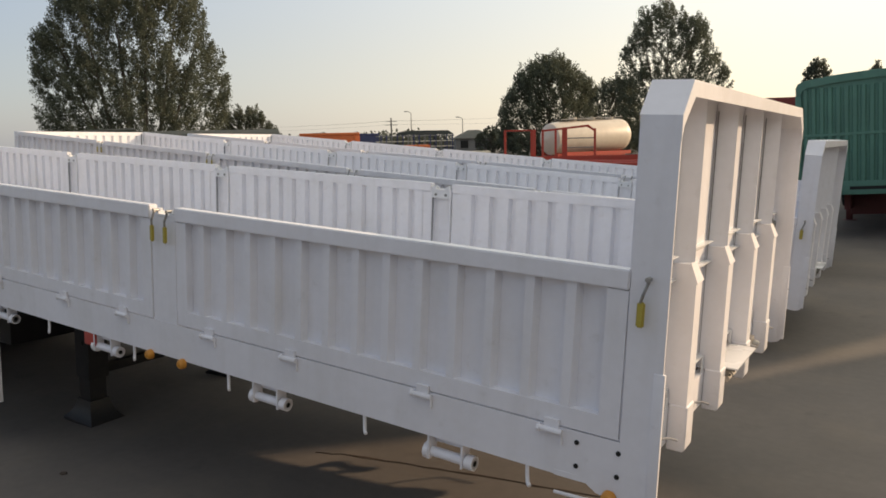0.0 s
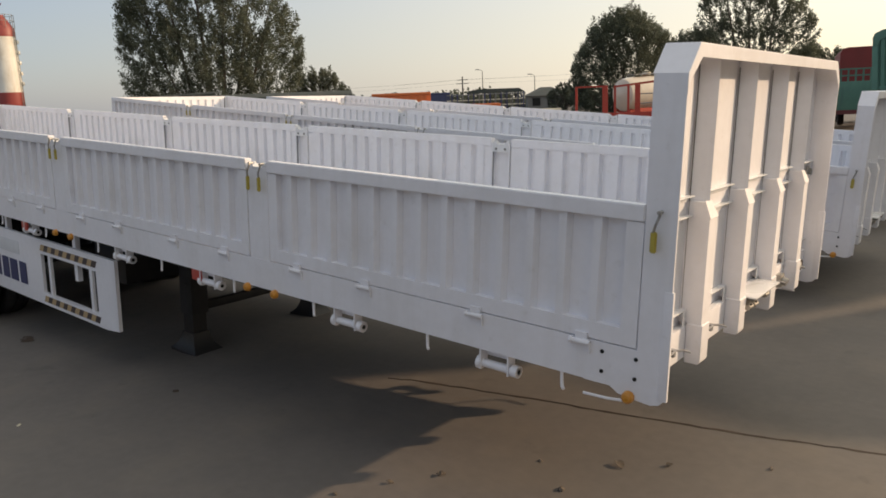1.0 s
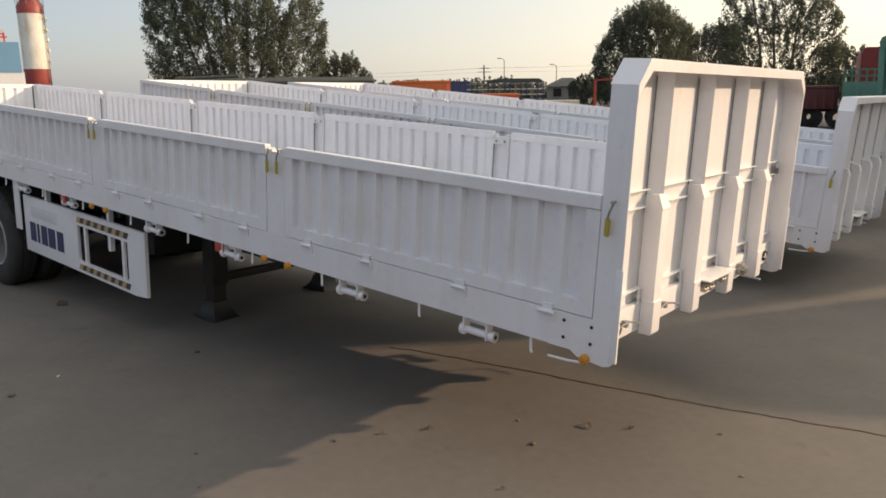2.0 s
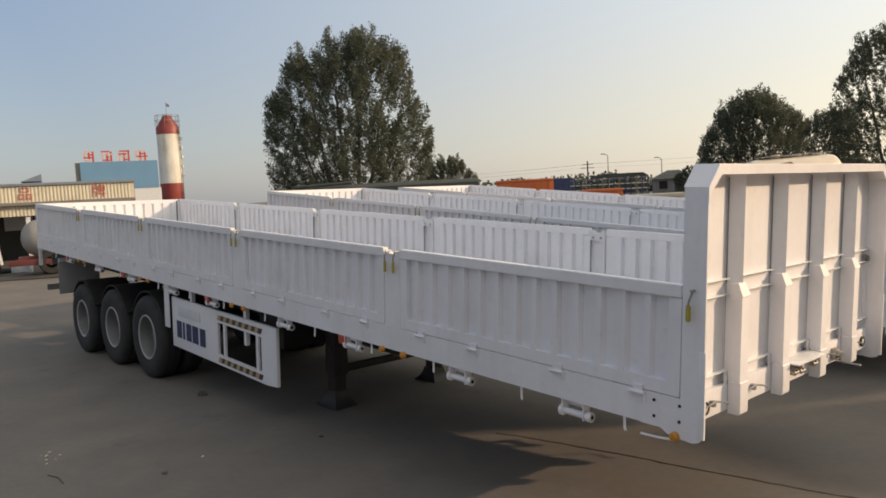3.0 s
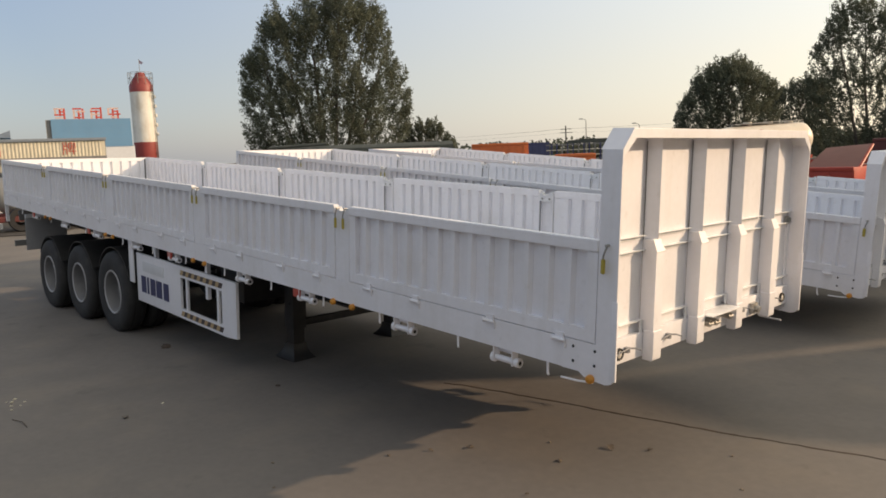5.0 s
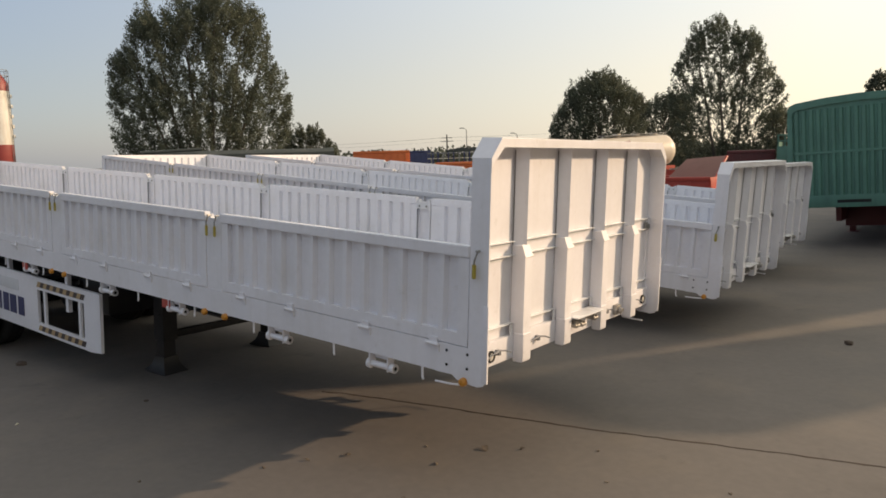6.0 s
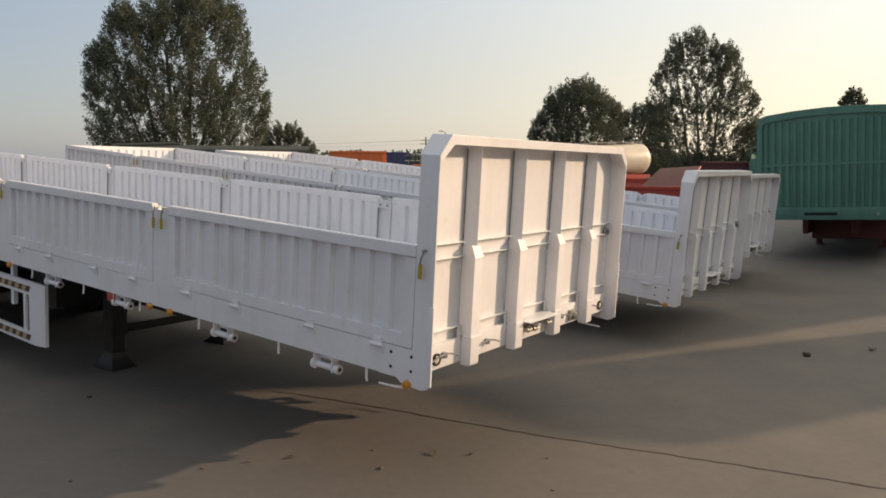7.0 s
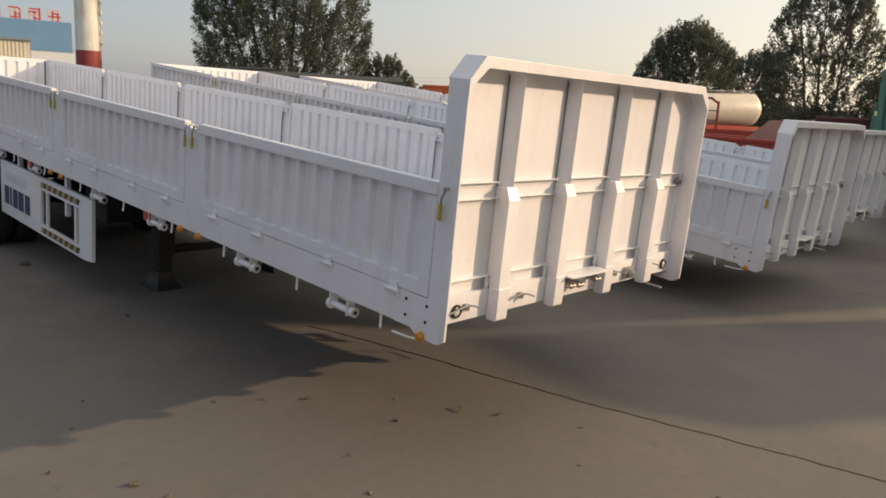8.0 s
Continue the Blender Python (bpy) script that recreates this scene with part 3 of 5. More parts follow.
    # strap winches, rope hooks, marker lamps along both rails
    bm = bmesh.new()
    cyl(bm, (-0.205, 0, 0.965), (0.0, 0, 0.965), 0.021, n=12)
    for x in (-0.200, -0.045):
        bx(bm, x - 0.004, x + 0.004, -0.028, 0.03, 0.940, 1.041)
    bx(bm, -0.20, -0.045, 0.022, 0.028, 1.0, 1.041)
    cyl(bm, (-0.225, 0, 0.965), (-0.203, 0, 0.965), 0.034, n=14)
    cyl(bm, (-0.035, 0, 0.965), (0.0, 0, 0.965), 0.030, n=12)
    winch = part("strap_winch", bm, M_WHITE, t)
    part("winch_hole", cyl(bmesh.new(), (-0.004, 0, 0.965), (0.0015, 0, 0.965), 0.012, n=8), M_DARK, winch)
    winch.location = (-0.702, 0.031, 0)
    for x in (-1.692, -2.955, -4.03, -5.55, -6.6, -7.9, -9.2, -10.6):
        again(winch, t, pose(x, 0.031, 0))
        again(winch, t, pose(x - 0.2, WID - 0.031, 0, 0, 0, 180))
    again(winch, t, pose(-0.9, WID - 0.031, 0, 0, 0, 180))
    hook = part("rope_hook", rod([(0, 0.012, 1.045), (0.004, 0.010, 0.995), (0.010, 0.004, 0.972), (0.022, -0.004, 0.966)], 0.0075, 8), M_WHITE, t)
    hook.location.x = -0.471
    for x in (-1.232, -2.067, -2.80, -3.617, -4.489, -5.35, -6.2, -7.1, -8.4, -9.9, -11.4):
        again(hook, t, pose(x, 0, 0))
        again(hook, t, pose(x, WID, 0, 0, 0, 180))
    part("front_hook", rod([(-0.14, 0.0, 0.994), (-0.24, -0.010, 0.984), (-0.35, -0.012, 0.980)], 0.0065), M_WHITE, t)
    part("front_hook", rod([(-0.15, WID + 0.006, 0.925), (-0.24, WID + 0.010, 0.924), (-0.33, WID + 0.010, 0.926), (-0.352, WID - 0.004, 0.985), (-0.352, WID - 0.020, 1.050)], 0.0065), M_WHITE, t)
    bm = lathe(bmesh.new(), [(0.0001, -0.030), (0.016, -0.029), (0.024, -0.021), (0.0265, -0.006), (0.0265, 0.0), (0.0001, 0.001)], "y", 16, (0, 0, 1.022))
    lamp = part("marker_lamp", bm, M_AMBER, t, "amber side marker lamp")
    lamp.matrix_basis = pose(-0.152, 0, -0.010)
    for x in [p + d for p in POSTS for d in (-0.12, 0.135)]:
        again(lamp, t, pose(x, 0, 0.004))
        again(lamp, t, pose(x, WID, 0.004, 0, 0, 180))
    refl = part("reflector", box(-0.05, 0.05, 0.004, 0.02, 0.965, 1.038, 0.004), M_RED, t, "red rectangular reflector")
    refl.location.x = -3.20
    for x in (-5.75, -8.3, -10.8):
        again(refl, t, pose(x, 0, 0))
        again(refl, t, pose(x, WID, 0, 0, 0, 180))
    # landing gear: a square leg on a flared, dished foot
    for y in (0.74, WID - 0.51):
        bm = box(-4.475, -4.305, y - 0.08, y + 0.08, 0.33, 1.14, 0.012)
        bx(bm, -4.455, -4.325, y - 0.065, y + 0.065, 0.16, 0.33)
        leg = part("landing_leg", bm, M_BLACK, t, "black steel landing leg")
        bm = bmesh.new()
        rings = []
        for z, hx, hy in ((0.0, 0.175, 0.135), (0.022, 0.175, 0.135), (0.040, 0.150, 0.118), (0.075, 0.115, 0.098), (0.120, 0.092, 0.084), (0.170, 0.080, 0.075)):
            rings.append([bm.verts.new((-4.39 + sx * hx, y + sy * hy, z)) for sx, sy in ((-1, -1), (1, -1), (1, 1), (-1, 1))])
        for p, q in zip(rings, rings[1:]):
            for i in range(4):
                bm.faces.new((p[i], p[(i + 1) % 4], q[(i + 1) % 4], q[i]))
        bm.faces.new(rings[0][::-1])
        bm.faces.new(rings[-1])
        part("foot", bm, M_BLACK, leg)
    part("leg_brace", box(-4.42, -4.36, 0.82, WID - 0.59, 0.34, 0.41, 0.006), M_BLACK, t)
    part("leg_shaft", cyl(bmesh.new(), (-4.38, 0.65, 0.60), (-4.38, WID - 0.65, 0.60), 0.018, n=8), M_BLACK, t)
    part("tool_box", box(-5.25, -4.75, 0.35, 2.15, 0.58, 1.03, 0.015), M_BLACK, t, "black steel tool box across the chassis")
    # side guards with striped tape round an opening
    def guard(sy, y):
        a, b = y, y + 0.03
        g = part("side_guard", box(-6.885, -5.67, a, b, 0.295, 0.885, 0.003), M_WHITE, t)
        for z0, z1 in ((0.755, 0.885), (0.295, 0.405)):
            part("guard_rail", box(-5.6695, -4.7105, a + 0.0005, b - 0.0005, z0, z1), M_WHITE, g)
        part("guard_end", prism(bmesh.new(), [(-4.71, a, 0.295), (-4.60, a, 0.295), (-4.41, a, 0.315), (-4.41, a, 0.885), (-4.71, a, 0.885)], (0, 0.03, 0)), M_WHITE, g)
        f = a if sy > 0 else b
        for x in (-5.525, -4.805):
            part("guard_bar", box(x - 0.022, x + 0.022, y + 0.004, y + 0.026, 0.40, 0.76), M_WHITE, g)
        for z in (0.785, 0.325):
            n = 14
            for i in range(n):
                xa, xb = -5.67 + 0.96 * i / n, -5.67 + 0.96 * (i + 1) / n
                k = 0.03
                part("tape_stripe", prism(bmesh.new(), [(xa, f - sy * 0.0045, z), (xb, f - sy * 0.0045, z), (xb + k, f - sy * 0.0045, z + 0.055), (xa + k, f - sy * 0.0045, z + 0.055)], (0, sy * 0.004, 0)), M_HAZK if i % 2 else M_HAZY, g)
        for i, (w, c) in enumerate(((0.135, 0.0), (0.05, 0.17), (0.135, 0.265), (0.155, 0.43), (0.14, 0.63))):
            part("letter_bar", box(-6.75 + c, -6.75 + c + w, f - 0.002 - (0.003 if sy > 0 else -0.002), f - 0.002 + (0.0 if sy > 0 else 0.005), 0.42, 0.62), M_NAVY, g, "dark blue lettering block")
        part("guard_hatch", box(-6.70, -6.10, f - 0.004 if sy > 0 else f, f if sy > 0 else f + 0.004, 0.68, 0.80, 0.001), M_STEELW, g)
        for x in (-6.4, -5.1):
            part("guard_hanger", box(x - 0.025, x + 0.025, y + 0.03 if sy > 0 else y - 0.04, y + 0.07 if sy > 0 else y, 0.6, 1.05), M_WHITE, g)
    guard(1, 0.08)
    guard(-1, WID - 0.11)
    for y in (0.06, WID - 0.50):
        part("mudflap_bracket", box(-7.07, -6.93, y, y + 0.012, 0.50, 1.03, 0.002), M_WHITE, t)
    # running gear: three axles, twin tyres
    tyre = [(0.275, -0.11), (0.316, -0.128), (0.422, -0.138), (0.487, -0.125), (0.517, -0.098), (0.527, -0.06), (0.527, -0.045), (0.515, -0.042), (0.515, -0.034), (0.527, -0.031), (0.527, 0.031), (0.515, 0.034), (0.515, 0.042), (0.527, 0.045), (0.527, 0.06), (0.517, 0.098), (0.487, 0.125), (0.422, 0.138), (0.316, 0.128), (0.275, 0.11), (0.275, -0.11)]
    rim = [(0.0001, 0.035), (0.06, 0.035), (0.065, -0.005), (0.10, -0.010), (0.115, 0.045), (0.19, 0.055), (0.225, 0.03), (0.245, -0.085), (0.262, -0.118), (0.281, -0.124), (0.284, -0.108), (0.262, -0.10), (0.262, 0.1)]
    wheel0 = None
    for i, x in enumerate((-7.60, -8.88, -10.22)):
        zc = 0.252 + 0.0577 * x + 0.465
        part("axle", cyl(bmesh.new(), (x, 0.3, zc), (x, WID - 0.3, zc), 0.07, n=14), M_BLACK, t)
        for y, turn in ((0.150, 0), (0.465, 180), (WID - 0.465, 0), (WID - 0.150, 180)):
            if wheel0 is None:
                wheel0 = new("wheel")
                wheel0.parent = t
                wheel0.matrix_basis = pose(x, y, zc, 0, 0, turn)
                part("tyre", lathe(bmesh.new(), tyre, "y", 40), M_RUBBER, wheel0, "black rubber tyre")
                r = part("rim", lathe(bmesh.new(), rim, "y", 32), M_RIMD, wheel0, "dark dusty steel rim")
                part("rim_lip", lathe(bmesh.new(), [(0.262, -0.119), (0.272, -0.127), (0.283, -0.126), (0.286, -0.116), (0.275, -0.112), (0.262, -0.119)], "y", 40), M_RIM, wheel0, "bright silver rim lip")
                bolts = bmesh.new()
                for q in range(10):
                    a = 2 * math.pi * q / 10
                    cyl(bolts, (0.15 * math.cos(a), 0.052, 0.15 * math.sin(a)), (0.15 * math.cos(a), 0.015, 0.15 * math.sin(a)), 0.014, n=6)
                part("wheel_nuts", bolts, M_RIMD, wheel0)
            else:
                again(wheel0, t, pose(x, y, zc, 0, 0, turn))
        for y in (0.05, WID - 0.65):
            bm = bmesh.new()
            arc = [(x + 0.575 * math.cos(a), zc + 0.575 * math.sin(a)) for a in [radians(28 + 124 * k / 12) for k in range(13)]]
            ring = [(xa, za) for xa, za in arc] + [(x + 0.587 * math.cos(a), zc + 0.587 * math.sin(a)) for a in [radians(152 - 124 * k / 12) for k in range(13)]]
            prism(bm, [(xa, y, za) for xa, za in ring], (0, 0.60, 0))
            part("mudguard", bm, M_BLACK, t, "black plastic mudguard")
        for y in (0.80, 1.70):
            bm = bmesh.new()
            for k in range(4):
                bx(bm, x - 0.42 + 0.07 * k, x + 0.42 - 0.07 * k, y - 0.04, y + 0.04, zc + 0.09 - 0.02 * k, zc + 0.107 - 0.02 * k)
            part("leaf_spring", bm, M_BLACK, t)
    part("air_tank", cyl(bmesh.new(), (-6.3, 0.75, 0.85), (-6.3, 1.75, 0.85), 0.14, n=18), M_BLACK, t)
    bm = bmesh.new()
    bx(bm, -12.42, -12.36, 0.1, WID - 0.1, 0.30, 0.40)
    for y in (0.42, 2.0):
        bx(bm, -12.38, -12.32, y, y + 0.07, 0.40, 1.03)
    part("rear_bumper", bm, M_GREY, t, "grey rear underrun bar")
    for y in (0.06, WID - 0.70):
        part("mudflap", box(-11.52, -11.505, y, y + 0.64, 0.34, 0.90, 0.003), M_FLAP, t, "grey hanging mudflap")
        part("flap_bar", box(-11.50, -11.46, y, y + 0.64, 0.88, 0.94), M_STEELW, t)
    for y in (0.0, WID - 0.05):
        part("rear_bracket", box(-12.44, -12.39, y, y + 0.05, 0.74, 1.02), M_WHITE, t)
    for y in (0.20, WID - 0.75):
        b_ = part("tail_lamp_board", box(-12.43, -12.40, y, y + 0.55, 0.74, 0.92, 0.004), M_GREY, t)
        for k in range(3):
            part("tail_lens", cyl(bmesh.new(), (-12.445, y + 0.10 + 0.17 * k, 0.83), (-12.43, y + 0.10 + 0.17 * k, 0.83), 0.06, n=14), M_RED, b_, "red tail lens")
    return t


trailer = build_trailer()
trailer.matrix_basis = pose(-0.007, -0.001, -0.252, -0.9, 3.3, 0)
second = copy_thing(trailer, pose(-0.24, 4.68, -0.547, -0.6, 4.87, 0.7))
tagged(second, "white drop-side semi-trailer parked close beside another, mostly shaded")


def taller(t, extra):
    """Draws out the upper half of a trailer's headboard."""
    hb = [c for c in t.children if c.name.split(".")[0] == "headboard"][0]
    for ob in [hb] + list(hb.children_recursive):
        ob.data = ob.data.copy()
        for v in ob.data.vertices:
            v.co.z += extra * max(0.0, v.co.z - 1.80) / 0.60


taller(trailer, 0.010)
taller(second, 0.060)
third = copy_thing(trailer, pose(-0.75, 8.6, -0.60, -0.6, 4.9, 0.5))
tagged(third, "white drop-side semi-trailer parked in shade at the row's end")

# ---- loose debris on the concrete ----
def pebble(x, y, size, seed, label, material):
    r = random.Random(seed)
    bm = bmesh.new()
    bmesh.ops.create_icosphere(bm, subdivisions=2, radius=1)
    for v in bm.verts:
        k = 1 + r.uniform(-0.3, 0.25)
        v.co = Vector((v.co.x * size * k, v.co.y * size * 0.7 * k, max(-0.0, (v.co.z + 0.5) * size * 0.45 * k)))
    ob = new("stone", mesh_of("stone", bm, material))
    ob.matrix_basis = pose(x, y, ground_z(x, y), 0, 0, r.uniform(0, 360))
    return tagged(ob, label, "stone", "litter on the concrete")


def dry_leaf(x, y, size, seed):
    r = random.Random(seed)
    bm = bmesh.new()
    n = 10
    rows = []
    for i in range(n + 1):
        f = i / n
        w = size * 0.36 * math.sin(math.pi * min(1, f * 0.93 + 0.05)) * (1 + r.uniform(-0.25, 0.25))
        z = 0.006 + size * 0.16 * math.sin(f * 3.0 + r.random())
        rows.append([bm.verts.new((size * (f - 0.5), s * w, abs(z) + (0.10 * size if s else 0.0) * r.random())) for s in (-1, 0, 1)])
    for a, b in zip(rows, rows[1:]):
        for j in (0, 1):
            bm.faces.new((a[j], a[j + 1], b[j + 1], b[j]))
    ext = bmesh.ops.extrude_face_region(bm, geom=bm.faces[:])
    bmesh.ops.translate(bm, vec=(0, 0, 0.002), verts=[g for g in ext["geom"] if isinstance(g, bmesh.types.BMVert)])
    ob = new("dry_leaf", mesh_of("dry_leaf", bm, M_LEAFD))
    ob.matrix_basis = pose(x, y, ground_z(x, y), 0, 0, r.uniform(0, 360))
    return tagged(ob, "curled brown dry leaf lying on the concrete", "leaf", "litter on the concrete")


pebble(-6.06, 0.04, 0.06, 1, "dark lump of dirt beside the trailer", M_JOINT)
pebble(-3.63, 0.06, 0.022, 4, "small dark stone on the concrete", M_JOINT)
pebble(1.02, 5.23, 0.055, 2, "dark clump of leaves on open concrete", M_JOINT)
for k, (x, y, s) in enumerate(((-0.93, -1.11, 0.085), (-0.52, 0.81, 0.10), (-1.26, 0.18, 0.07), (-0.49, -0.11, 0.04), (1.54, 5.91, 0.13), (1.75, 6.13, 0.16), (-1.43, -0.04, 0.05), (-0.30, 0.95, 0.06))):
    dry_leaf(x, y, s * 0.75, 40 + k)
for k, (x, y, s) in enumerate(((-0.65, 0.41, 0.022), (-0.72, -1.03, 0.020), (0.42, 0.79, 0.014), (-1.31, -1.37, 0.016), (-1.59, -0.29, 0.016), (-0.11, -0.28, 0.020), (-0.90, 0.62, 0.014), (-2.10, -0.90, 0.016), (0.75, 0.30, 0.012), (1.10, 1.05, 0.014), (0.15, 1.22, 0.016), (-1.75, -1.1, 0.012))):
    pebble(x, y, s, 70 + k, "small brown stone lying on the concrete", M_STONE)

dry_leaf(-3.86, -1.24, 0.06, 90)
pebble(-3.99, -0.87, 0.016, 140, "small pale stone on the concrete", M_CLAD)
dry_leaf(-2.33, -1.88, 0.05, 91)
twig = new("twig", mesh_of("twig", rod([(-4.60, -1.90, -0.004), (-4.45, -1.86, 0.002), (-4.28, -1.87, 0.001)], 0.0032, 6), M_JOINT))
tagged(twig, "short dark twig lying on the concrete", "twig", "litter on the concrete")
for k, (x, y, sz) in enumerate(((-5.17, -1.77, 0.022), (-5.05, -1.80, 0.013), (-5.26, -1.72, 0.016), (-5.10, -1.68, 0.012), (-4.92, -1.83, 0.012), (-5.22, -1.80, 0.010), (-5.00, -1.74, 0.010))):
    pebble(x, y, sz, 120 + k, "pale crumbled plaster lump on the concrete", M_CLAD)


# ---- the green stake-sided trailer, its front wall towards the yard ----
def green_trailer(m):
    t = thing("green_cargo_trailer", "tall green steel-walled cargo trailer with an arched front wall", "trailer", m=m)
    W2, Z0, D = 1.255, 0.85, 11.5
    # arched front wall: x across, y depth, z up; front at y = 0
    arch = [(-W2, 2.84), (-W2 + 0.04, 2.93), (-W2 + 0.14, 2.975), (-0.6, 3.03), (0, 3.06), (0.6, 3.05), (W2 - 0.14, 3.02), (W2 - 0.04, 2.98), (W2, 2.90)]
    bm = prism(bmesh.new(), [(-W2, 0, Z0)] + [(x, 0, z) for x, z in arch] + [(W2, 0, Z0)], (0, 0.05, 0))
    wall = part("front_wall", bm, M_GREEN, t)
    lip = [(x, z) for x, z in arch]
    bm = bmesh.new()
    for (xa, za), (xb, zb) in zip(lip, lip[1:]):
        prism(bm, [(xa, -0.05, za), (xb, -0.05, zb), (xb * 0.93, -0.05, zb - 0.13), (xa * 0.93, -0.05, za - 0.13)], (0, 0.0495, 0))
    part("arch_band", bm, M_GREEN, wall)
    for s in (-1, 1):
        a, b = (s * W2, s * (W2 - 0.10))
        part("side_band", box(min(a, b), max(a, b), -0.05, -0.0005, Z0, 2.70, 0.006), M_GREEN, wall)
    part("bottom_band", box(-W2 + 0.10, W2 - 0.10, -0.05, -0.0005, Z0, Z0 + 0.25, 0.006), M_GREEN, wall)
    part("mid_rail", box(-W2 + 0.10, W2 - 0.10, -0.035, -0.0005, 1.93, 1.985, 0.006), M_GREEN, wall)
    for i in range(17):
        x = -W2 + 0.17 + i * (2 * W2 - 0.34) / 16
        for za, zb in ((Z0 + 0.25, 1.93), (1.985, 2.82)):
            part("wall_rib", prism(bmesh.new(), [(x - 0.05, -0.0005, za), (x - 0.03, -0.032, za), (x + 0.03, -0.032, za), (x + 0.05, -0.0005, za)], (0, 0, zb - za)), M_GREEN, wall)
    part("plate_recess", box(-0.35, 0.25, -0.054, -0.0505, Z0 + 0.09, Z0 + 0.15), M_DARK, wall)
    part("front_lamp", cyl(bmesh.new(), (W2 - 0.30, -0.07, Z0 + 0.12), (W2 - 0.30, -0.05, Z0 + 0.12), 0.03, n=10), M_CHROME, wall)
    # slatted sides
    for s in (-1, 1):
        x = s * (W2 - 0.03)
        for k in range(9):
            y = 0.05 + k * 1.38
            p = part("side_post", box(x - 0.03, x + 0.03, y, y + 0.09, Z0, 2.80), M_GREEN, t)
        for k in range(8):
            y0, y1 = 0.14 + k * 1.38, 0.05 + (k + 1) * 1.38
            bm = bmesh.new()
            bx(bm, x - 0.012, x + 0.012, y0, y1, Z0 + 0.25, 1.30)
            part("side_board", bm, M_GREEN, t)
            n = 9
            for j in range(n):
                ya = y0 + (y1 - y0) * (j + 0.5) / n
                part("stake", box(x - 0.014, x + 0.014, ya - 0.028, ya + 0.028, 1.30, 2.74), M_GREEN, t)
            for z in (1.62, 2.15, 2.74):
                part("side_slat", box(x - 0.022, x + 0.022, y0, y1, z, z + 0.05), M_GREEN, t)
    for k in range(9):
        y = 0.1 + k * 1.38
        bm = bmesh.new()
        for (xa, za), (xb, zb) in zip(arch[1:-1], arch[2:-1]):
            cyl(bm, (xa, y, za), (xb, y, zb), 0.02, n=6)
        part("roof_bow", bm, M_GREEN, t)
    part("deck", box(-W2, W2, 0.05, D, Z0 + 0.02, Z0 + 0.24), M_MAROON, t)
    for x in (-0.5, 0.4):
        part("main_beam", box(x, x + 0.1, 0.6, D, 0.52, Z0 + 0.019), M_MAROON, t)
    for x in (-0.75, 0.65):
        leg = part("landing_leg", box(x, x + 0.13, 3.5, 3.65, 0.04, Z0 + 0.019, 0.01), M_MAROON, t)
        part("foot", box(x - 0.08, x + 0.21, 3.4, 3.75, 0.0, 0.04, 0.01), M_MAROON, leg)
    part("tool_box", box(-0.45, 1.1, 1.3, 3.0, 0.36, 0.845, 0.02), M_MAROON, t, "dark maroon tool box")
    part("air_tank", cyl(bmesh.new(), (-0.9, 4.6, 0.58), (1.0, 4.6, 0.58), 0.17, n=14), M_BLACK, t, "black air tank")
    part("spare_carrier", box(-0.8, 0.9, 5.2, 6.4, 0.32, 0.519, 0.02), M_BLACK, t)
    tp = [(0.27, -0.11), (0.40, -0.14), (0.47, -0.12), (0.5, -0.07), (0.5, 0.07), (0.47, 0.12), (0.40, 0.14), (0.27, 0.11), (0.27, -0.11)]
    for y in (7.3, 8.6, 9.9):
        for x in (-1.05, 1.05):
            w = new("wheel")
            w.parent = t
            w.location = (x, y, 0.5)
            part("tyre", lathe(bmesh.new(), tp, "x", 28), M_RUBBER, w, "black rubber tyre")
            part("rim", lathe(bmesh.new(), [(0.0001, 0.0), (0.2, 0.02), (0.27, -0.1), (0.27, 0.1), (0.2, 0.03), (0.0001, 0.01)], "x", 24), M_RIM, w)
    return t


green_trailer(pose(-0.20, 13.4, 0.0, 0, -2.8, 0))


# ---- unseen blocks added to shade the yard and cut off low sky ----
def shade_block(name, corners, h, z0=0.0):
    bm = bmesh.new()
    prism(bm, [(x, y, z0) for x, y in corners], (0, 0, h - z0))
    ob = new(name, mesh_of(name, bm, M_GREY))
    return tagged(ob, "unseen grey block added to shade the yard", "wall", kind="structure")


def shade_slab(name, outline):
    """An unseen slab square to the sun, 17 m out, cut to shape its shadow; outline: (across, height)."""
    ahead, across = Vector((SUN_DIR.x, SUN_DIR.y, 0)).normalized(), Vector((SUN_DIR.y, -SUN_DIR.x, 0)).normalized()
    bm = prism(bmesh.new(), [tuple(ahead * 17.0 + across * m + Vector((0, 0, h))) for m, h in outline], tuple(ahead * 0.4))
    ob = new(name, mesh_of(name, bm, M_GREY))
    return tagged(ob, "unseen slanted grey slab added to cast the yard's shadow bands", "wall", kind="structure")


# unseen; added to shade the green trailer's side and the ground by it
shade_block("wall_east", [(6.0, 18.2), (13.5, 26.0), (14.0, 34.0), (6.0, 34.0)], 7.5)
# unseen slabs, outlined to throw the lit and shaded bands on the concrete
shade_slab("wall_north_east", [(-10.5, 0.0), (-8.1, 0.0), (-7.0, 1.15), (-5.09, 3.12), (-3.5, 4.80), (-3.0, 5.38), (-2.6, 5.85), (-2.6, 8.5), (-10.5, 8.5)])
shade_slab("wall_south_east", [(-4.9, 0.0), (-4.2, 0.8), (-3.2, 2.05), (-2.4, 3.13), (-1.4, 4.43), (-0.816, 5.2), (-1.1, 5.45), (-2.41, 5.74), (-2.86, 5.36), (-3.66, 3.97), (-4.5, 2.45), (-5.85, 0.0)])
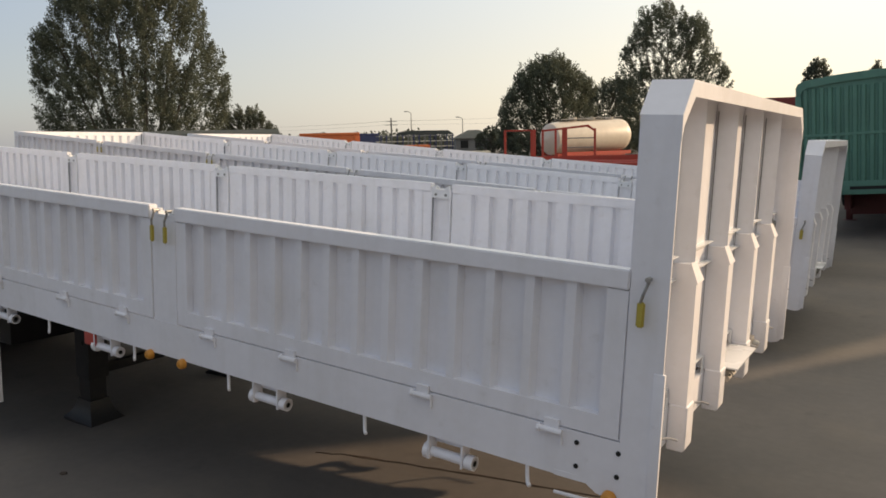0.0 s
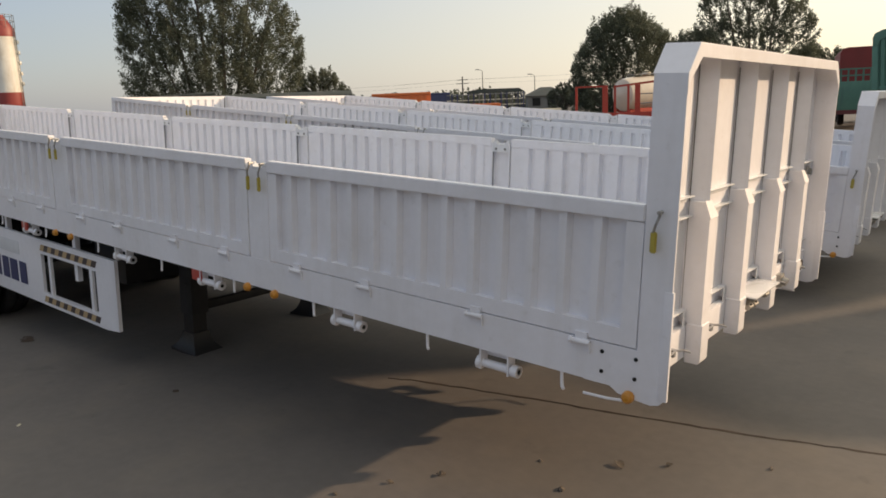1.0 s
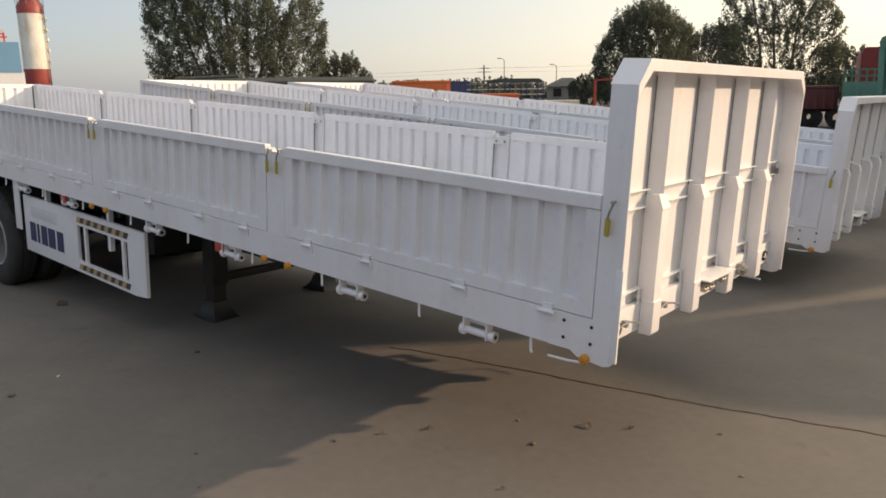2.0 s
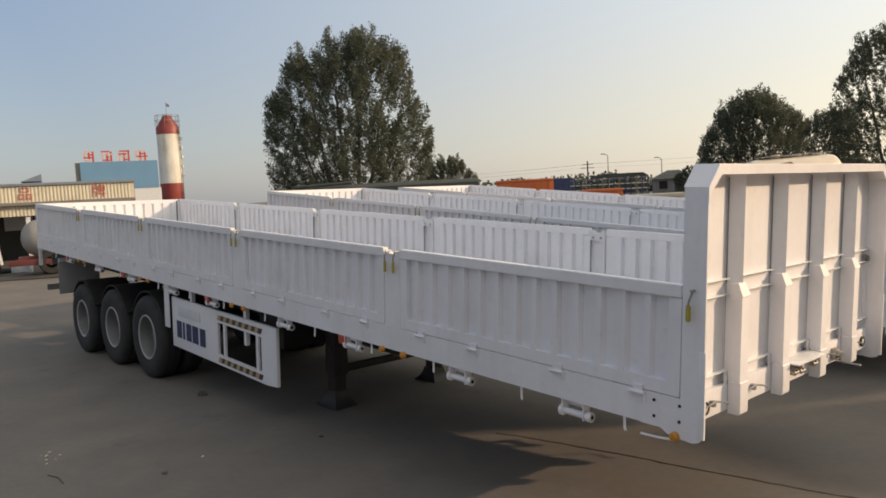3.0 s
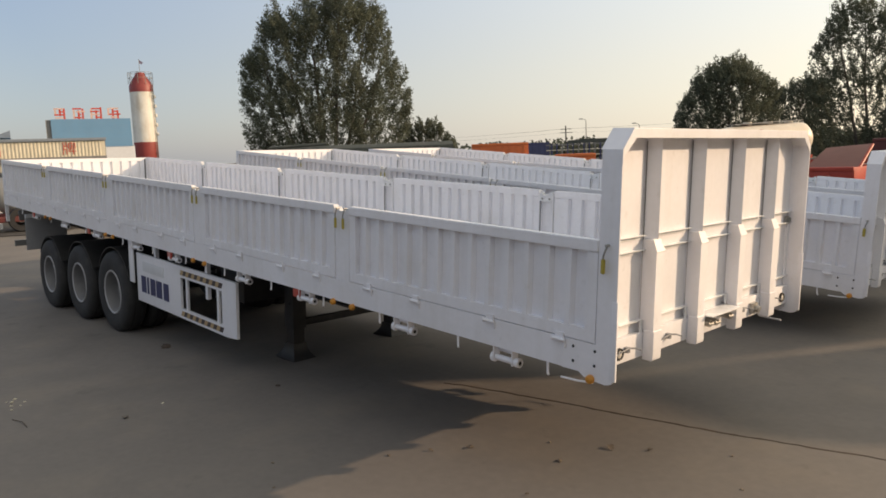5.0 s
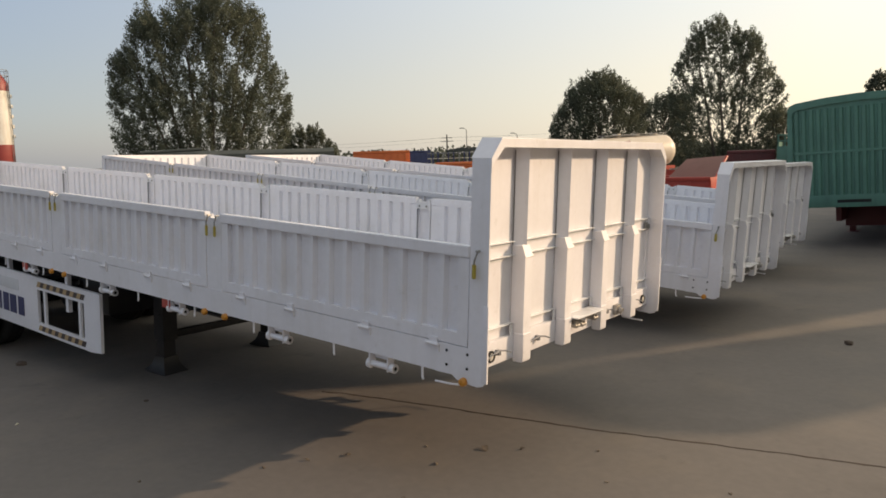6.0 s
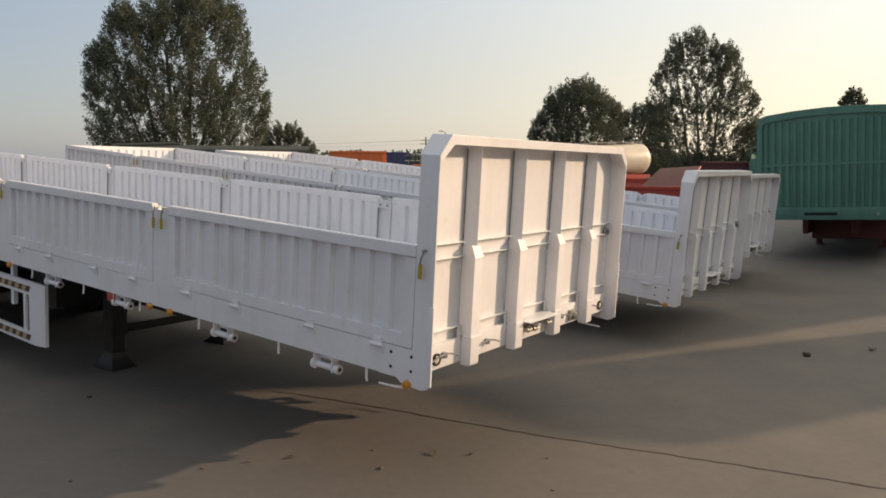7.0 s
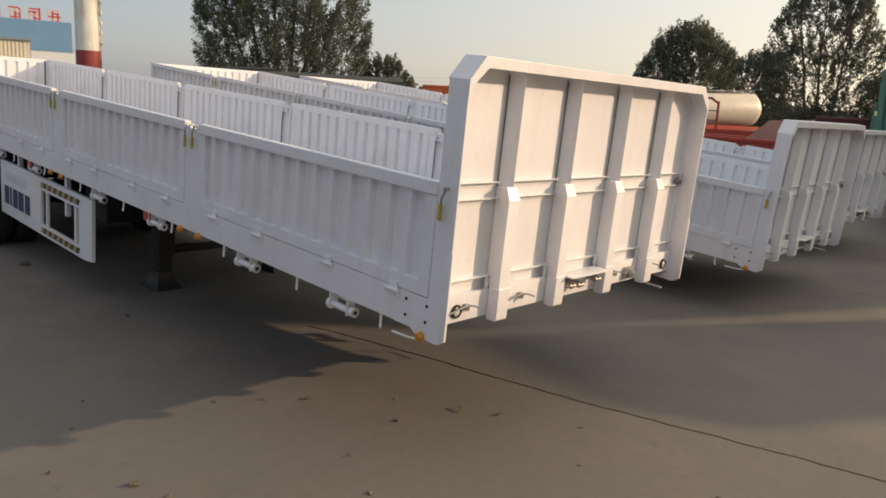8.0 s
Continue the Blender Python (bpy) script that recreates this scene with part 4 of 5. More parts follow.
# unseen; these two only take low sky light off headboard and side panels
shade_block("wall_far_east", [(14.5, -16.0), (16.5, -16.0), (16.5, 11.5), (14.5, 11.5)], 7.0)
shade_block("wall_south", [(-45.0, -14.0), (-45.0, -16.0), (30.0, -16.0), (30.0, -14.0)], 3.2)


# ---- trees ----
def limb(bm, pts, r0, r1, n=7):
    """A tapered, bent branch."""
    k = len(pts) - 1
    for i in range(k):
        a, b = r0 + (r1 - r0) * i / k, r0 + (r1 - r0) * (i + 1) / k
        cyl(bm, pts[i], pts[i + 1], a, b, n)


def tree(name, base, axis, crown, low, thick, plumes, per, size, leaf, seed, label, material, stems=(0.0,), rise=0.25, airy=0.0):
    """crown: (across, height) along the outline's top. Upright plumes of leaves stand along limbs inside it."""
    r = np.random.default_rng(seed)
    t = thing(name, label, "tree", m=Matrix.Translation(base))
    L = np.array((axis.x, axis.y, 0.0))
    L /= np.linalg.norm(L)
    N, U = np.array((-L[1], L[0], 0.0)), np.array((0.0, 0.0, 1.0))
    cs, ch = np.array([c[0] for c in crown]), np.array([c[1] for c in crown])
    mid, half = (cs[0] + cs[-1]) / 2, (cs[-1] - cs[0]) / 2
    # tips of the plumes: many near the outline, the rest anywhere inside
    sx = r.uniform(cs[0], cs[-1], plumes * 4)
    top = np.interp(sx, cs, ch)
    sx = sx[r.random(len(sx)) < (top - low) / (ch.max() - low)][:plumes]
    e = np.clip(np.abs(sx - mid) / half, 0, 0.995)
    dp = r.uniform(-1, 1, len(sx)) * thick * np.sqrt(1 - e ** 2)
    top = np.interp(sx, cs, ch)
    ragged = np.array([noise.noise(Vector((seed * 7.3, v / size * 1.3, w / size * 0.5))) for v, w in zip(sx, dp)])
    hi = low + (top - low) * np.sqrt(1 - 0.40 * (dp / thick) ** 2) + size * (0.6 * ragged + 0.02)
    lo = low + rise * (top.max() - low) * e ** 6
    f = np.where(r.random(len(sx)) < 0.22, r.uniform(0.92, 1.02, len(sx)), r.random(len(sx)))
    tip = L * sx[:, None] + N * dp[:, None] + U * (lo + np.maximum(hi - lo, 0.3) * f)[:, None]
    if airy:
        hole = np.array([noise.noise(Vector((p @ L, 0.35 * (p @ N), 0.55 * p[2])) * (1.3 / size) + Vector((seed, 0, 0))) for p in tip])
        tip = tip[hole < 0.42 - airy]
    lean = (L * (tip @ L - mid)[:, None] / half + N * (tip @ N)[:, None] / thick) * 0.75 + r.normal(0, 0.22, (len(tip), 3))
    aim = lean * [1, 1, 0.3] + U
    aim /= np.linalg.norm(aim, axis=1)[:, None]
    span = size * r.uniform(0.7, 1.35, len(tip))
    # leaves: five knots along each plume, thinning to its point
    k = len(tip) * per
    who = np.repeat(np.arange(len(tip)), per)
    knot = r.integers(0, 5, k)
    g = (knot + 0.5) / 5 + r.normal(0, 0.06, k)
    jog = r.normal(0, 0.11, (len(tip), 5, 3)) * size
    wide = size * 0.085 * (0.35 + np.sin(np.pi * np.clip(0.12 + 0.80 * (1 - g), 0, 1)))
    off = r.normal(0, 1, (k, 3))
    c = tip[who] - aim[who] * ((1 - g) * span[who])[:, None] + jog[who, knot] * (1.1 - g)[:, None] + off * wide[:, None]
    a = aim[who] * 0.8 + r.normal(0, 0.55, (k, 3))
    a /= np.linalg.norm(a, axis=1)[:, None]
    # leaves face away from the plume's axis and a little upwards
    face = off + lean[who] * 0.8 + U * 0.4 + r.normal(0, 0.7, (k, 3))
    b = np.cross(a, face)
    b /= np.linalg.norm(b, axis=1)[:, None]
    ls = (leaf * r.uniform(0.6, 1.4, k))[:, None]
    lw = ls * r.uniform(0.45, 0.75, k)[:, None]
    verts = np.stack([c - a * ls, c - b * lw + a * 0.15 * ls, c + a * ls, c + b * lw], 1).reshape(-1, 3)
    verts[:, 2] = np.maximum(verts[:, 2], 0.02)
    # stems and limbs
    wood = bmesh.new()
    for st in stems:
        h = float(np.interp(st, cs, ch)) * 0.94
        rr = random.Random(seed + int(10 * st))
        pts = [Vector(L * (st * (0.35 + 0.65 * i / 7))) + Vector((rr.uniform(-0.12, 0.12), rr.uniform(-0.12, 0.12), h * i / 7)) for i in range(8)]
        limb(wood, pts, 0.012 * h + 0.02, 0.02, 8)
    for q in range(0, len(tip), max(1, len(tip) // 90)):
        end = Vector(tip[q] - aim[q] * span[q] * 0.6)
        st = min(stems, key=lambda v: abs(v - float(tip[q] @ L)))
        z0 = max(0.4, end.z - 0.8 * math.hypot(float(tip[q] @ L) - st, float(tip[q] @ N)) - 0.3)
        fz = z0 / (float(np.interp(st, cs, ch)) * 0.94)
        root = Vector(L * (st * (0.35 + 0.65 * min(1, fz)))) + Vector((0, 0, z0))
        limb(wood, [root, (root + end) / 2 - Vector((0, 0, 0.06 * (end - root).length)), end, Vector(tip[q] - aim[q] * span[q] * 0.15)], 0.015 + 0.006 * (end - root).length, 0.008, 5)
    part("trunk", wood, M_BARK, t, "grey-brown trunk and limbs")
    me = bpy.data.meshes.new("crown")
    me.from_pydata(verts.tolist(), [], np.arange(len(verts)).reshape(-1, 4).tolist())
    me.materials.append(material)
    crown_ob = new("crown", me)
    crown_ob.parent = t
    tagged(crown_ob, "dark green leaves in upright plumes with gaps", kind="stuff")
    return t


# directions across the view for the trees on each side
LA, LB, LC = Vector((0.58, 0.81, 0)), Vector((0.88, 0.47, 0)), Vector((0.95, 0.31, 0))
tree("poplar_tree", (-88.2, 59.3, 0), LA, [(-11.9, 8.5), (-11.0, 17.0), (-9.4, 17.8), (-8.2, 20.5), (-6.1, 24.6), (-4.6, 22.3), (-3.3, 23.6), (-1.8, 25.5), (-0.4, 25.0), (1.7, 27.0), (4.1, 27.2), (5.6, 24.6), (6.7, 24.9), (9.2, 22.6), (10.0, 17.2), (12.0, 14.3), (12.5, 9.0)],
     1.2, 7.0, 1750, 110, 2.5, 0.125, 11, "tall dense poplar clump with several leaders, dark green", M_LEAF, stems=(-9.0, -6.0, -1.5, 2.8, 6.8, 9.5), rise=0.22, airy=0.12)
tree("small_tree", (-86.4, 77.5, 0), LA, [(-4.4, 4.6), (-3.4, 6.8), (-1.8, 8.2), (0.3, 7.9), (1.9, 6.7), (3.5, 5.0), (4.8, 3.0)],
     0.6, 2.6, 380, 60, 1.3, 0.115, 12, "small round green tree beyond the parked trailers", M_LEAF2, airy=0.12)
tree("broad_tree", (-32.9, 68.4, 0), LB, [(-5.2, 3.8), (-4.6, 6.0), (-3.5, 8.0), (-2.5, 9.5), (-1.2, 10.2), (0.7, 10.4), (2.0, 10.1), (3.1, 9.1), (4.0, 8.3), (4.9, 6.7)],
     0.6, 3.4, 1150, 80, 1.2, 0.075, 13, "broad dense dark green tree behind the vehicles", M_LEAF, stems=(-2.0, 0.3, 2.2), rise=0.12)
tree("middle_tree", (-36.0, 89.0, 0), LB, [(-3.4, 6.6), (-1.4, 8.2), (0.8, 9.0), (1.8, 9.6), (3.0, 9.4), (4.6, 9.0), (5.6, 7.0)],
     0.5, 2.8, 700, 46, 1.3, 0.10, 14, "dark green tree between two taller ones", M_LEAF2, stems=(-1.0, 2.4))
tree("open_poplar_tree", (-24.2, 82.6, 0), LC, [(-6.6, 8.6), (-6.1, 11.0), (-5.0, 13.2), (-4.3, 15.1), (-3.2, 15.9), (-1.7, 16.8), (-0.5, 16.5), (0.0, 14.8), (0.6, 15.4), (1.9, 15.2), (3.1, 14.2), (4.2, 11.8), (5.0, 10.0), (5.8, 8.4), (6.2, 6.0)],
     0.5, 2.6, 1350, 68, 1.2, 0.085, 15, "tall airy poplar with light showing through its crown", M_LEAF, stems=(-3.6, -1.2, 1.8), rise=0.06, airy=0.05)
tree("slim_poplar_tree", (-15.0, 115.4, 0), LC, [(-1.4, 8.6), (-0.9, 11.0), (0.7, 12.8), (1.9, 11.9), (2.8, 8.8)],
     1.5, 1.3, 230, 60, 1.2, 0.12, 16, "slim poplar far behind the green trailer", M_LEAF2, stems=(0.7,))
tree("slim_poplar_tree", (-7.2, 116.2, 0), LC, [(-1.6, 8.6), (-0.2, 11.4), (0.6, 10.9), (1.5, 8.4)],
     1.5, 1.2, 180, 60, 1.2, 0.12, 17, "slim poplar far behind the green trailer", M_LEAF2)
tree("slim_poplar_tree", (-3.6, 116.4, 0), LC, [(-2.8, 9.0), (-1.1, 12.1), (1.0, 13.1), (3.0, 12.0), (4.6, 9.0)],
     1.5, 1.6, 340, 60, 1.2, 0.12, 18, "slim poplar far behind the green trailer", M_LEAF2, stems=(-1.0, 1.6))
tree("open_poplar_tree", (-16.5, 88.0, 0), LC, [(-5.6, 5.4), (-4.0, 6.6), (-2.0, 6.0), (0.4, 5.6), (2.6, 4.8), (4.4, 3.6)],
     0.5, 1.8, 420, 46, 1.1, 0.10, 19, "low leafy tree beside the tall airy poplar", M_LEAF2, stems=(-3.0, 1.0))
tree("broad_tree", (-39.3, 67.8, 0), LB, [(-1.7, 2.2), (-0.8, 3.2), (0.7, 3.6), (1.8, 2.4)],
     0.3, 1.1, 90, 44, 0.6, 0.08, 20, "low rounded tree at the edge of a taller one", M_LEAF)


def hedge(name, pts, height, depth, leaf, count, seed, label):
    r = random.Random(seed)
    verts, faces = [], []
    for k in range(count):
        f = r.random() * (len(pts) - 1)
        i = int(f)
        p = Vector(pts[i]).lerp(Vector(pts[i + 1]), f - i)
        hh = height * (0.55 + 0.45 * noise.noise(p * 0.35) + 0.25 * noise.noise(p * 1.3))
        c = p + Vector((r.gauss(0, depth), r.gauss(0, depth), max(0.05, hh * r.random() ** 0.7)))
        a = Vector((r.uniform(-1, 1), r.uniform(-1, 1), r.uniform(-1, 1))).normalized()
        b = a.orthogonal().normalized()
        s = leaf * r.uniform(0.6, 1.4)
        i0 = len(verts)
        verts += [c - a * s, c - b * s * 0.6, c + a * s, c + b * s * 0.6]
        faces.append((i0, i0 + 1, i0 + 2, i0 + 3))
    me = bpy.data.meshes.new(name)
    me.from_pydata(verts, [], faces)
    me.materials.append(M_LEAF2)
    return tagged(new(name, me), label, "hedge", kind="stuff")


hedge("shrubs", [(-110, 70, 0), (-96, 100, 0), (-82, 118, 0), (-70, 128, 0), (-52, 135, 0)], 5.4, 1.2, 0.35, 9000, 21, "ragged line of dull green shrubs in the distance")
hedge("shrubs", [(-44, 96, 0), (-30, 100, 0), (-14, 104, 0), (2, 108, 0), (18, 110, 0)], 5.0, 1.2, 0.3, 9000, 22, "dark shrubs under the far row of trees")


# ---- silo ----
silo = thing("cement_silo", "tall white cement silo with red top and base bands", "silo", m=pose(-99.8, 37.9, 0, 0, 0, 38))
part("shell", lathe(bmesh.new(), [(1.50, 5.2), (1.50, 11.85)], "z", 36), M_SILOW, silo, "white painted steel shell")
part("base_band", lathe(bmesh.new(), [(1.0, 1.6), (1.52, 3.0), (1.52, 5.2), (1.49, 5.22)], "z", 36), M_SILOR, silo, "red painted lower shell")
part("cone_top", lathe(bmesh.new(), [(1.52, 11.84), (1.52, 12.75), (0.60, 14.20), (0.55, 14.42), (0.0001, 14.46)], "z", 36), M_SILOR, silo, "red painted conical top")
for k in range(4):
    a = math.pi / 4 + k * math.pi / 2
    part("silo_leg", rod([(1.3 * math.cos(a), 1.3 * math.sin(a), 0), (1.3 * math.cos(a), 1.3 * math.sin(a), 3.4)], 0.12), M_POLE, silo)
bm = bmesh.new()
for k in range(10):
    a = 2 * math.pi * k / 10
    b = 2 * math.pi * (k + 1) / 10
    cyl(bm, (1.55 * math.cos(a), 1.55 * math.sin(a), 12.9), (1.55 * math.cos(a), 1.55 * math.sin(a), 14.4), 0.035, n=5)
    for z in (13.7, 14.4):
        cyl(bm, (1.55 * math.cos(a), 1.55 * math.sin(a), z), (1.55 * math.cos(b), 1.55 * math.sin(b), z), 0.03, n=5)
part("guard_rail", bm, M_POLE, silo)
part("flagpole", rod([(0, 0, 14.4), (0, 0, 16.2)], 0.03), M_POLE, silo)
part("flag", prism(bmesh.new(), [(0, 0, 16.15), (0.30, 0.45, 15.8), (0.2, 0.3, 15.55), (0, 0, 15.65)], (0.01, 0, 0)), M_NAVY, silo)
lad = bmesh.new()
for s in (-0.2, 0.2):
    cyl(lad, (1.60, s, 2), (1.60, s, 13), 0.03, n=5)
for k in range(30):
    cyl(lad, (1.60, -0.2, 2 + k * 0.36), (1.60, 0.2, 2 + k * 0.36), 0.02, n=5)
part("ladder", lad, M_POLE, silo)
for k in range(5):
    part("ladder_hoop", box(1.45, 1.68, 0.20, 0.60, 6.0 + k * 1.25, 6.45 + k * 1.25, 0.05), M_SILOW, silo)

# ---- long workshop with a cream fascia ----
SHED = pose(-32.84, 8.98, 0.783) @ Matrix.Rotation(math.atan2(11.1, 2.76), 4, "Z") @ Matrix.Diagonal((0.62, 0.62, 0.62, 1)) @ pose(-40, 0, 0)
FOOT = -1.263                        # the ground in the shed's own measure
shed = thing("workshop", "long low workshop with cream ribbed fascia and dark open bays", "building", m=SHED)
# local x runs along the front to its near corner at 40, y points away from the yard
fas = part("fascia", box(0, 40, -0.10, 0.10, 2.92, 4.02), M_CLAD, shed, "cream ribbed metal fascia")
for k in range(130):
    x = 9.9 + k * 0.23
    part("fascia_rib", prism(bmesh.new(), [(x, -0.1005, 2.94), (x + 0.03, -0.128, 2.94), (x + 0.12, -0.128, 2.94), (x + 0.15, -0.1005, 2.94)], (0, 0, 1.06)), M_CLAD, fas)
part("eave", box(0, 40.1, -0.25, 0.25, 4.02, 4.22, 0.03), M_EAVE, shed, "blue-grey eave trim")
part("lower_trim", box(0, 40.05, -0.16, 0.12, 2.72, 2.92), M_GREY, shed)
lb = part("lintel", box(0, 40, 0.30, 0.40, 1.98, 2.715), M_CLAD, shed, "cream ribbed lintel over the bays")
for k in range(60):
    x = 22.0 + k * 0.23
    part("lintel_rib", prism(bmesh.new(), [(x, 0.2995, 2.0), (x + 0.03, 0.272, 2.0), (x + 0.12, 0.272, 2.0), (x + 0.15, 0.2995, 2.0)], (0, 0, 0.70)), M_CLAD, lb)
part("roof", prism(bmesh.new(), [(0, 0.1, 4.1), (0, 14, 4.3), (0, 14, 4.4), (0, 0.1, 4.2)], (40.1, 0, 0)), M_BLUEW, shed)
part("skylight", prism(bmesh.new(), [(32.75, 3.0, 4.45), (34.1, 3.0, 4.45), (34.1, 3.0, 4.97)], (0, 3, 0)), M_EAVE, shed)
part("end_wall", box(39.9, 40.05, 0.1, 14, FOOT, 4.1), M_GREY, shed)
part("back_wall", box(0, 40, 13.8, 14, FOOT, 4.3), M_GREY, shed)
part("far_end_wall", box(-0.1, 0.05, 0.1, 13.8, FOOT, 4.1), M_GREY, shed)
part("bay_wall", box(0.05, 39.9, 7.0, 7.2, FOOT, 4.0), M_BAYDARK, shed, "dark inner wall of the bays")
# pale panels painted in place of light coming through the back wall
for x in (31.3, 33.35):
    part("bay_window", box(x, x + 1.95, 6.93, 6.995, 0.9, 1.95, 0.01), M_STEELW, shed, "pale panel standing in for light through a bay's back")
for k in range(8):
    x = 39.4 - k * 6.5
    part("column", box(x, x + 0.28, 0.45, 0.73, FOOT, 2.9, 0.02), M_STEELW, shed, "white steel column")
part("raking_strut", prism(bmesh.new(), [(30.74, 0.05, 2.3), (30.90, 0.05, 2.3), (31.32, 0.05, FOOT), (31.16, 0.05, FOOT)], (0, 0.2, 0)), M_STEELW, shed, "leaning white steel strut")
for word, x in (("品", 33.0), ("牌", 37.65)):
    cu = bpy.data.curves.new("sign_character", "FONT")
    cu.body, cu.size, cu.extrude, cu.offset, cu.align_x = word, 0.98, 0.02, -0.012, "CENTER"
    tmp = new("sign_character", cu)
    dg = bpy.context.evaluated_depsgraph_get()
    me = bpy.data.meshes.new_from_object(tmp.evaluated_get(dg))
    bpy.data.objects.remove(tmp)
    me.materials.clear()
    me.materials.append(M_SIGNR)
    sg = new("sign_character", me)
    sg.parent = fas
    sg.matrix_basis = pose(x, -0.16, 3.14, 90, 0, 0)
    tagged(sg, "red sign character on the fascia")

# tanker and clutter in front of the bays
# dark sheet laid where shade falls before the bays
shade_apron = new("pavement", mesh_of("pavement", prism(bmesh.new(), [(-28.8, -3.2, 0), (-24.4, 3.6, 0), (-27.2, 9.4, 0), (-33.0, 8.9, 0), (-36.2, -3.0, 0)], (0, 0, 0.006)), M_BAYDARK))
tagged(shade_apron, "dark floor sheet standing in for shade before the workshop bays", "pavement", kind="structure")
old = [(0.16, -0.07), (0.20, -0.085), (0.28, -0.08), (0.30, -0.04), (0.30, 0.04), (0.28, 0.08), (0.20, 0.085), (0.16, 0.07), (0.16, -0.07)]
for x, y, z, tilt in ((-28.2, 2.15, 0.091, 0), (-28.15, 2.2, 0.262, 4), (-28.9, 2.65, 0.091, 0)):
    ob = new("worn_tyre", mesh_of("worn_tyre", lathe(bmesh.new(), old, "z", 24), M_RUBBER))
    ob.matrix_basis = pose(x, y, z, tilt, 0, 0)
    tagged(ob, "worn black tyre lying by the workshop bays", "tyre", "tyres by the bays")
for x, y, a in ((-28.6, 3.1, 20), (-28.3, 3.35, 55)):
    ob = thing("crate", "small pale open crate on the dark floor", "crate", "crates by the bays", m=pose(x, y, 0.006, 0, 0, a))
    part("base", box(-0.16, 0.16, -0.12, 0.12, 0.0, 0.02), M_STEELW, ob)
    for k in (-1, 1):
        part("crate_side", box(-0.16, 0.16, k * 0.12 - 0.008, k * 0.12 + 0.008, 0.021, 0.22), M_STEELW, ob)
        part("crate_end", box(k * 0.152 - 0.008, k * 0.152 + 0.008, -0.111, 0.111, 0.021, 0.22), M_STEELW, ob)
tk = thing("bay_tanker", "pale round-ended tank on a dark red chassis by the workshop", "tanker", m=pose(-27.0, 3.45, 0, 0, 0, 76))
part("tank_shell", lathe(bmesh.new(), [(0.0001, -0.50), (0.25, -0.46), (0.48, -0.32), (0.62, -0.1), (0.67, 0.25), (0.67, 5.0), (0.0001, 5.4)], "x", 32, (0, 0, 1.24)), M_DULL, tk, "dull grey tank with browner patches")
part("chassis", box(-0.6, 5.2, -0.5, 0.5, 0.45, 0.62), M_MAROON, tk)
part("side_step", box(-0.9, 0.6, -0.8, -0.6, 0.35, 0.55, 0.02), M_MAROON, tk)
for x in (0.4, 1.6, 4.2):
    for y in (-0.75, 0.75):
        part("tyre", lathe(bmesh.new(), [(0.2, -0.13), (0.38, -0.13), (0.42, 0), (0.38, 0.13), (0.2, 0.13)], "y", 20, (x, y, 0.42)), M_RUBBER, tk)
# cabinet greyed so that its colour carries the bay's shade
crate = thing("metal_cabinet", "plain sheet-metal cabinet in a bay, greyed to stand for shade", "cabinet", m=pose(-37.6, 2.3, 0, 0, 0, 80))
part("body", box(-1.0, 1.0, -0.5, 0.5, 0.06, 0.74, 0.03), M_FLAP, crate)
part("plinth", box(-0.95, 0.95, -0.45, 0.45, 0.0, 0.06), M_BLACK, crate)

# ---- blue hall with roof lettering ----
HALL = pose(-84.21, 21.72, 0) @ Matrix.Rotation(math.atan2(7.55, 2.5), 4, "Z")
hall = thing("blue_hall", "blue-clad hall with white lower wall and roof lettering", "building", m=HALL)
part("upper_wall", box(0, 7.8, 0, 6, 4.3, 7.3), M_BLUEW, hall, "flat blue metal cladding")
part("lower_wall", box(-8, 8.0, 0.05, 5.9, 0, 4.3), M_STEELW, hall, "white lower wall")
part("side_fin", box(-0.5, 0.0, 0.2, 5, 4.3, 7.25), M_GREY, hall, "dark grey return wall")
rs = random.Random(5)
for k in range(4):
    x = 0.95 + k * 1.75
    sign = thing("roof_sign", "pale red freestanding sign characters on the blue hall's roof", "sign", "roof lettering", m=HALL @ pose(x, 0.4, 7.3))
    for j in range(3):
        xx = -0.55 + j * 0.42 + rs.uniform(-0.08, 0.08)
        z0 = rs.choice((0.0, 0.0, 0.35))
        part("sign_stroke", box(xx, xx + 0.19, -0.05, 0.05, z0, rs.uniform(0.85, 1.25)), M_SIGNR if j else M_SIGNW, sign)
    for j in range(4):
        z = 0.10 + j * 0.31
        a, b = rs.uniform(-0.65, -0.05), rs.uniform(0.25, 0.68)
        part("sign_stroke", box(a, b, -0.06, 0.06, z, z + 0.15), M_SIGNW if (j + k) % 3 == 0 else M_SIGNR, sign)

# ---- dark covered trailer behind the white row ----
cov = thing("covered_trailer", "long low trailer under a dark tarpaulin", "trailer", m=pose(-36.4, 19.6, 0) @ Matrix.Rotation(math.atan2(8.0, 6.2), 4, "Z"))
bm = bmesh.new()
prism(bm, [(0, -1.2, 1.2), (0, -1.25, 2.58), (0, -0.9, 2.79), (0, 0.9, 2.79), (0, 1.25, 2.58), (0, 1.2, 1.2)], (10.4, 0, 0))
part("tarpaulin", bm, M_ROOF, cov, "dark green-grey tarpaulin")
bm = bmesh.new()
cyl(bm, (0, -1.2, 2.76), (3.2, -1.2, 2.88), 0.09, n=10)
part("tarp_roll", bm, M_ROOF, cov)
part("chassis", box(0.2, 10.2, -0.6, 0.6, 0.7, 1.2), M_BLACK, cov)
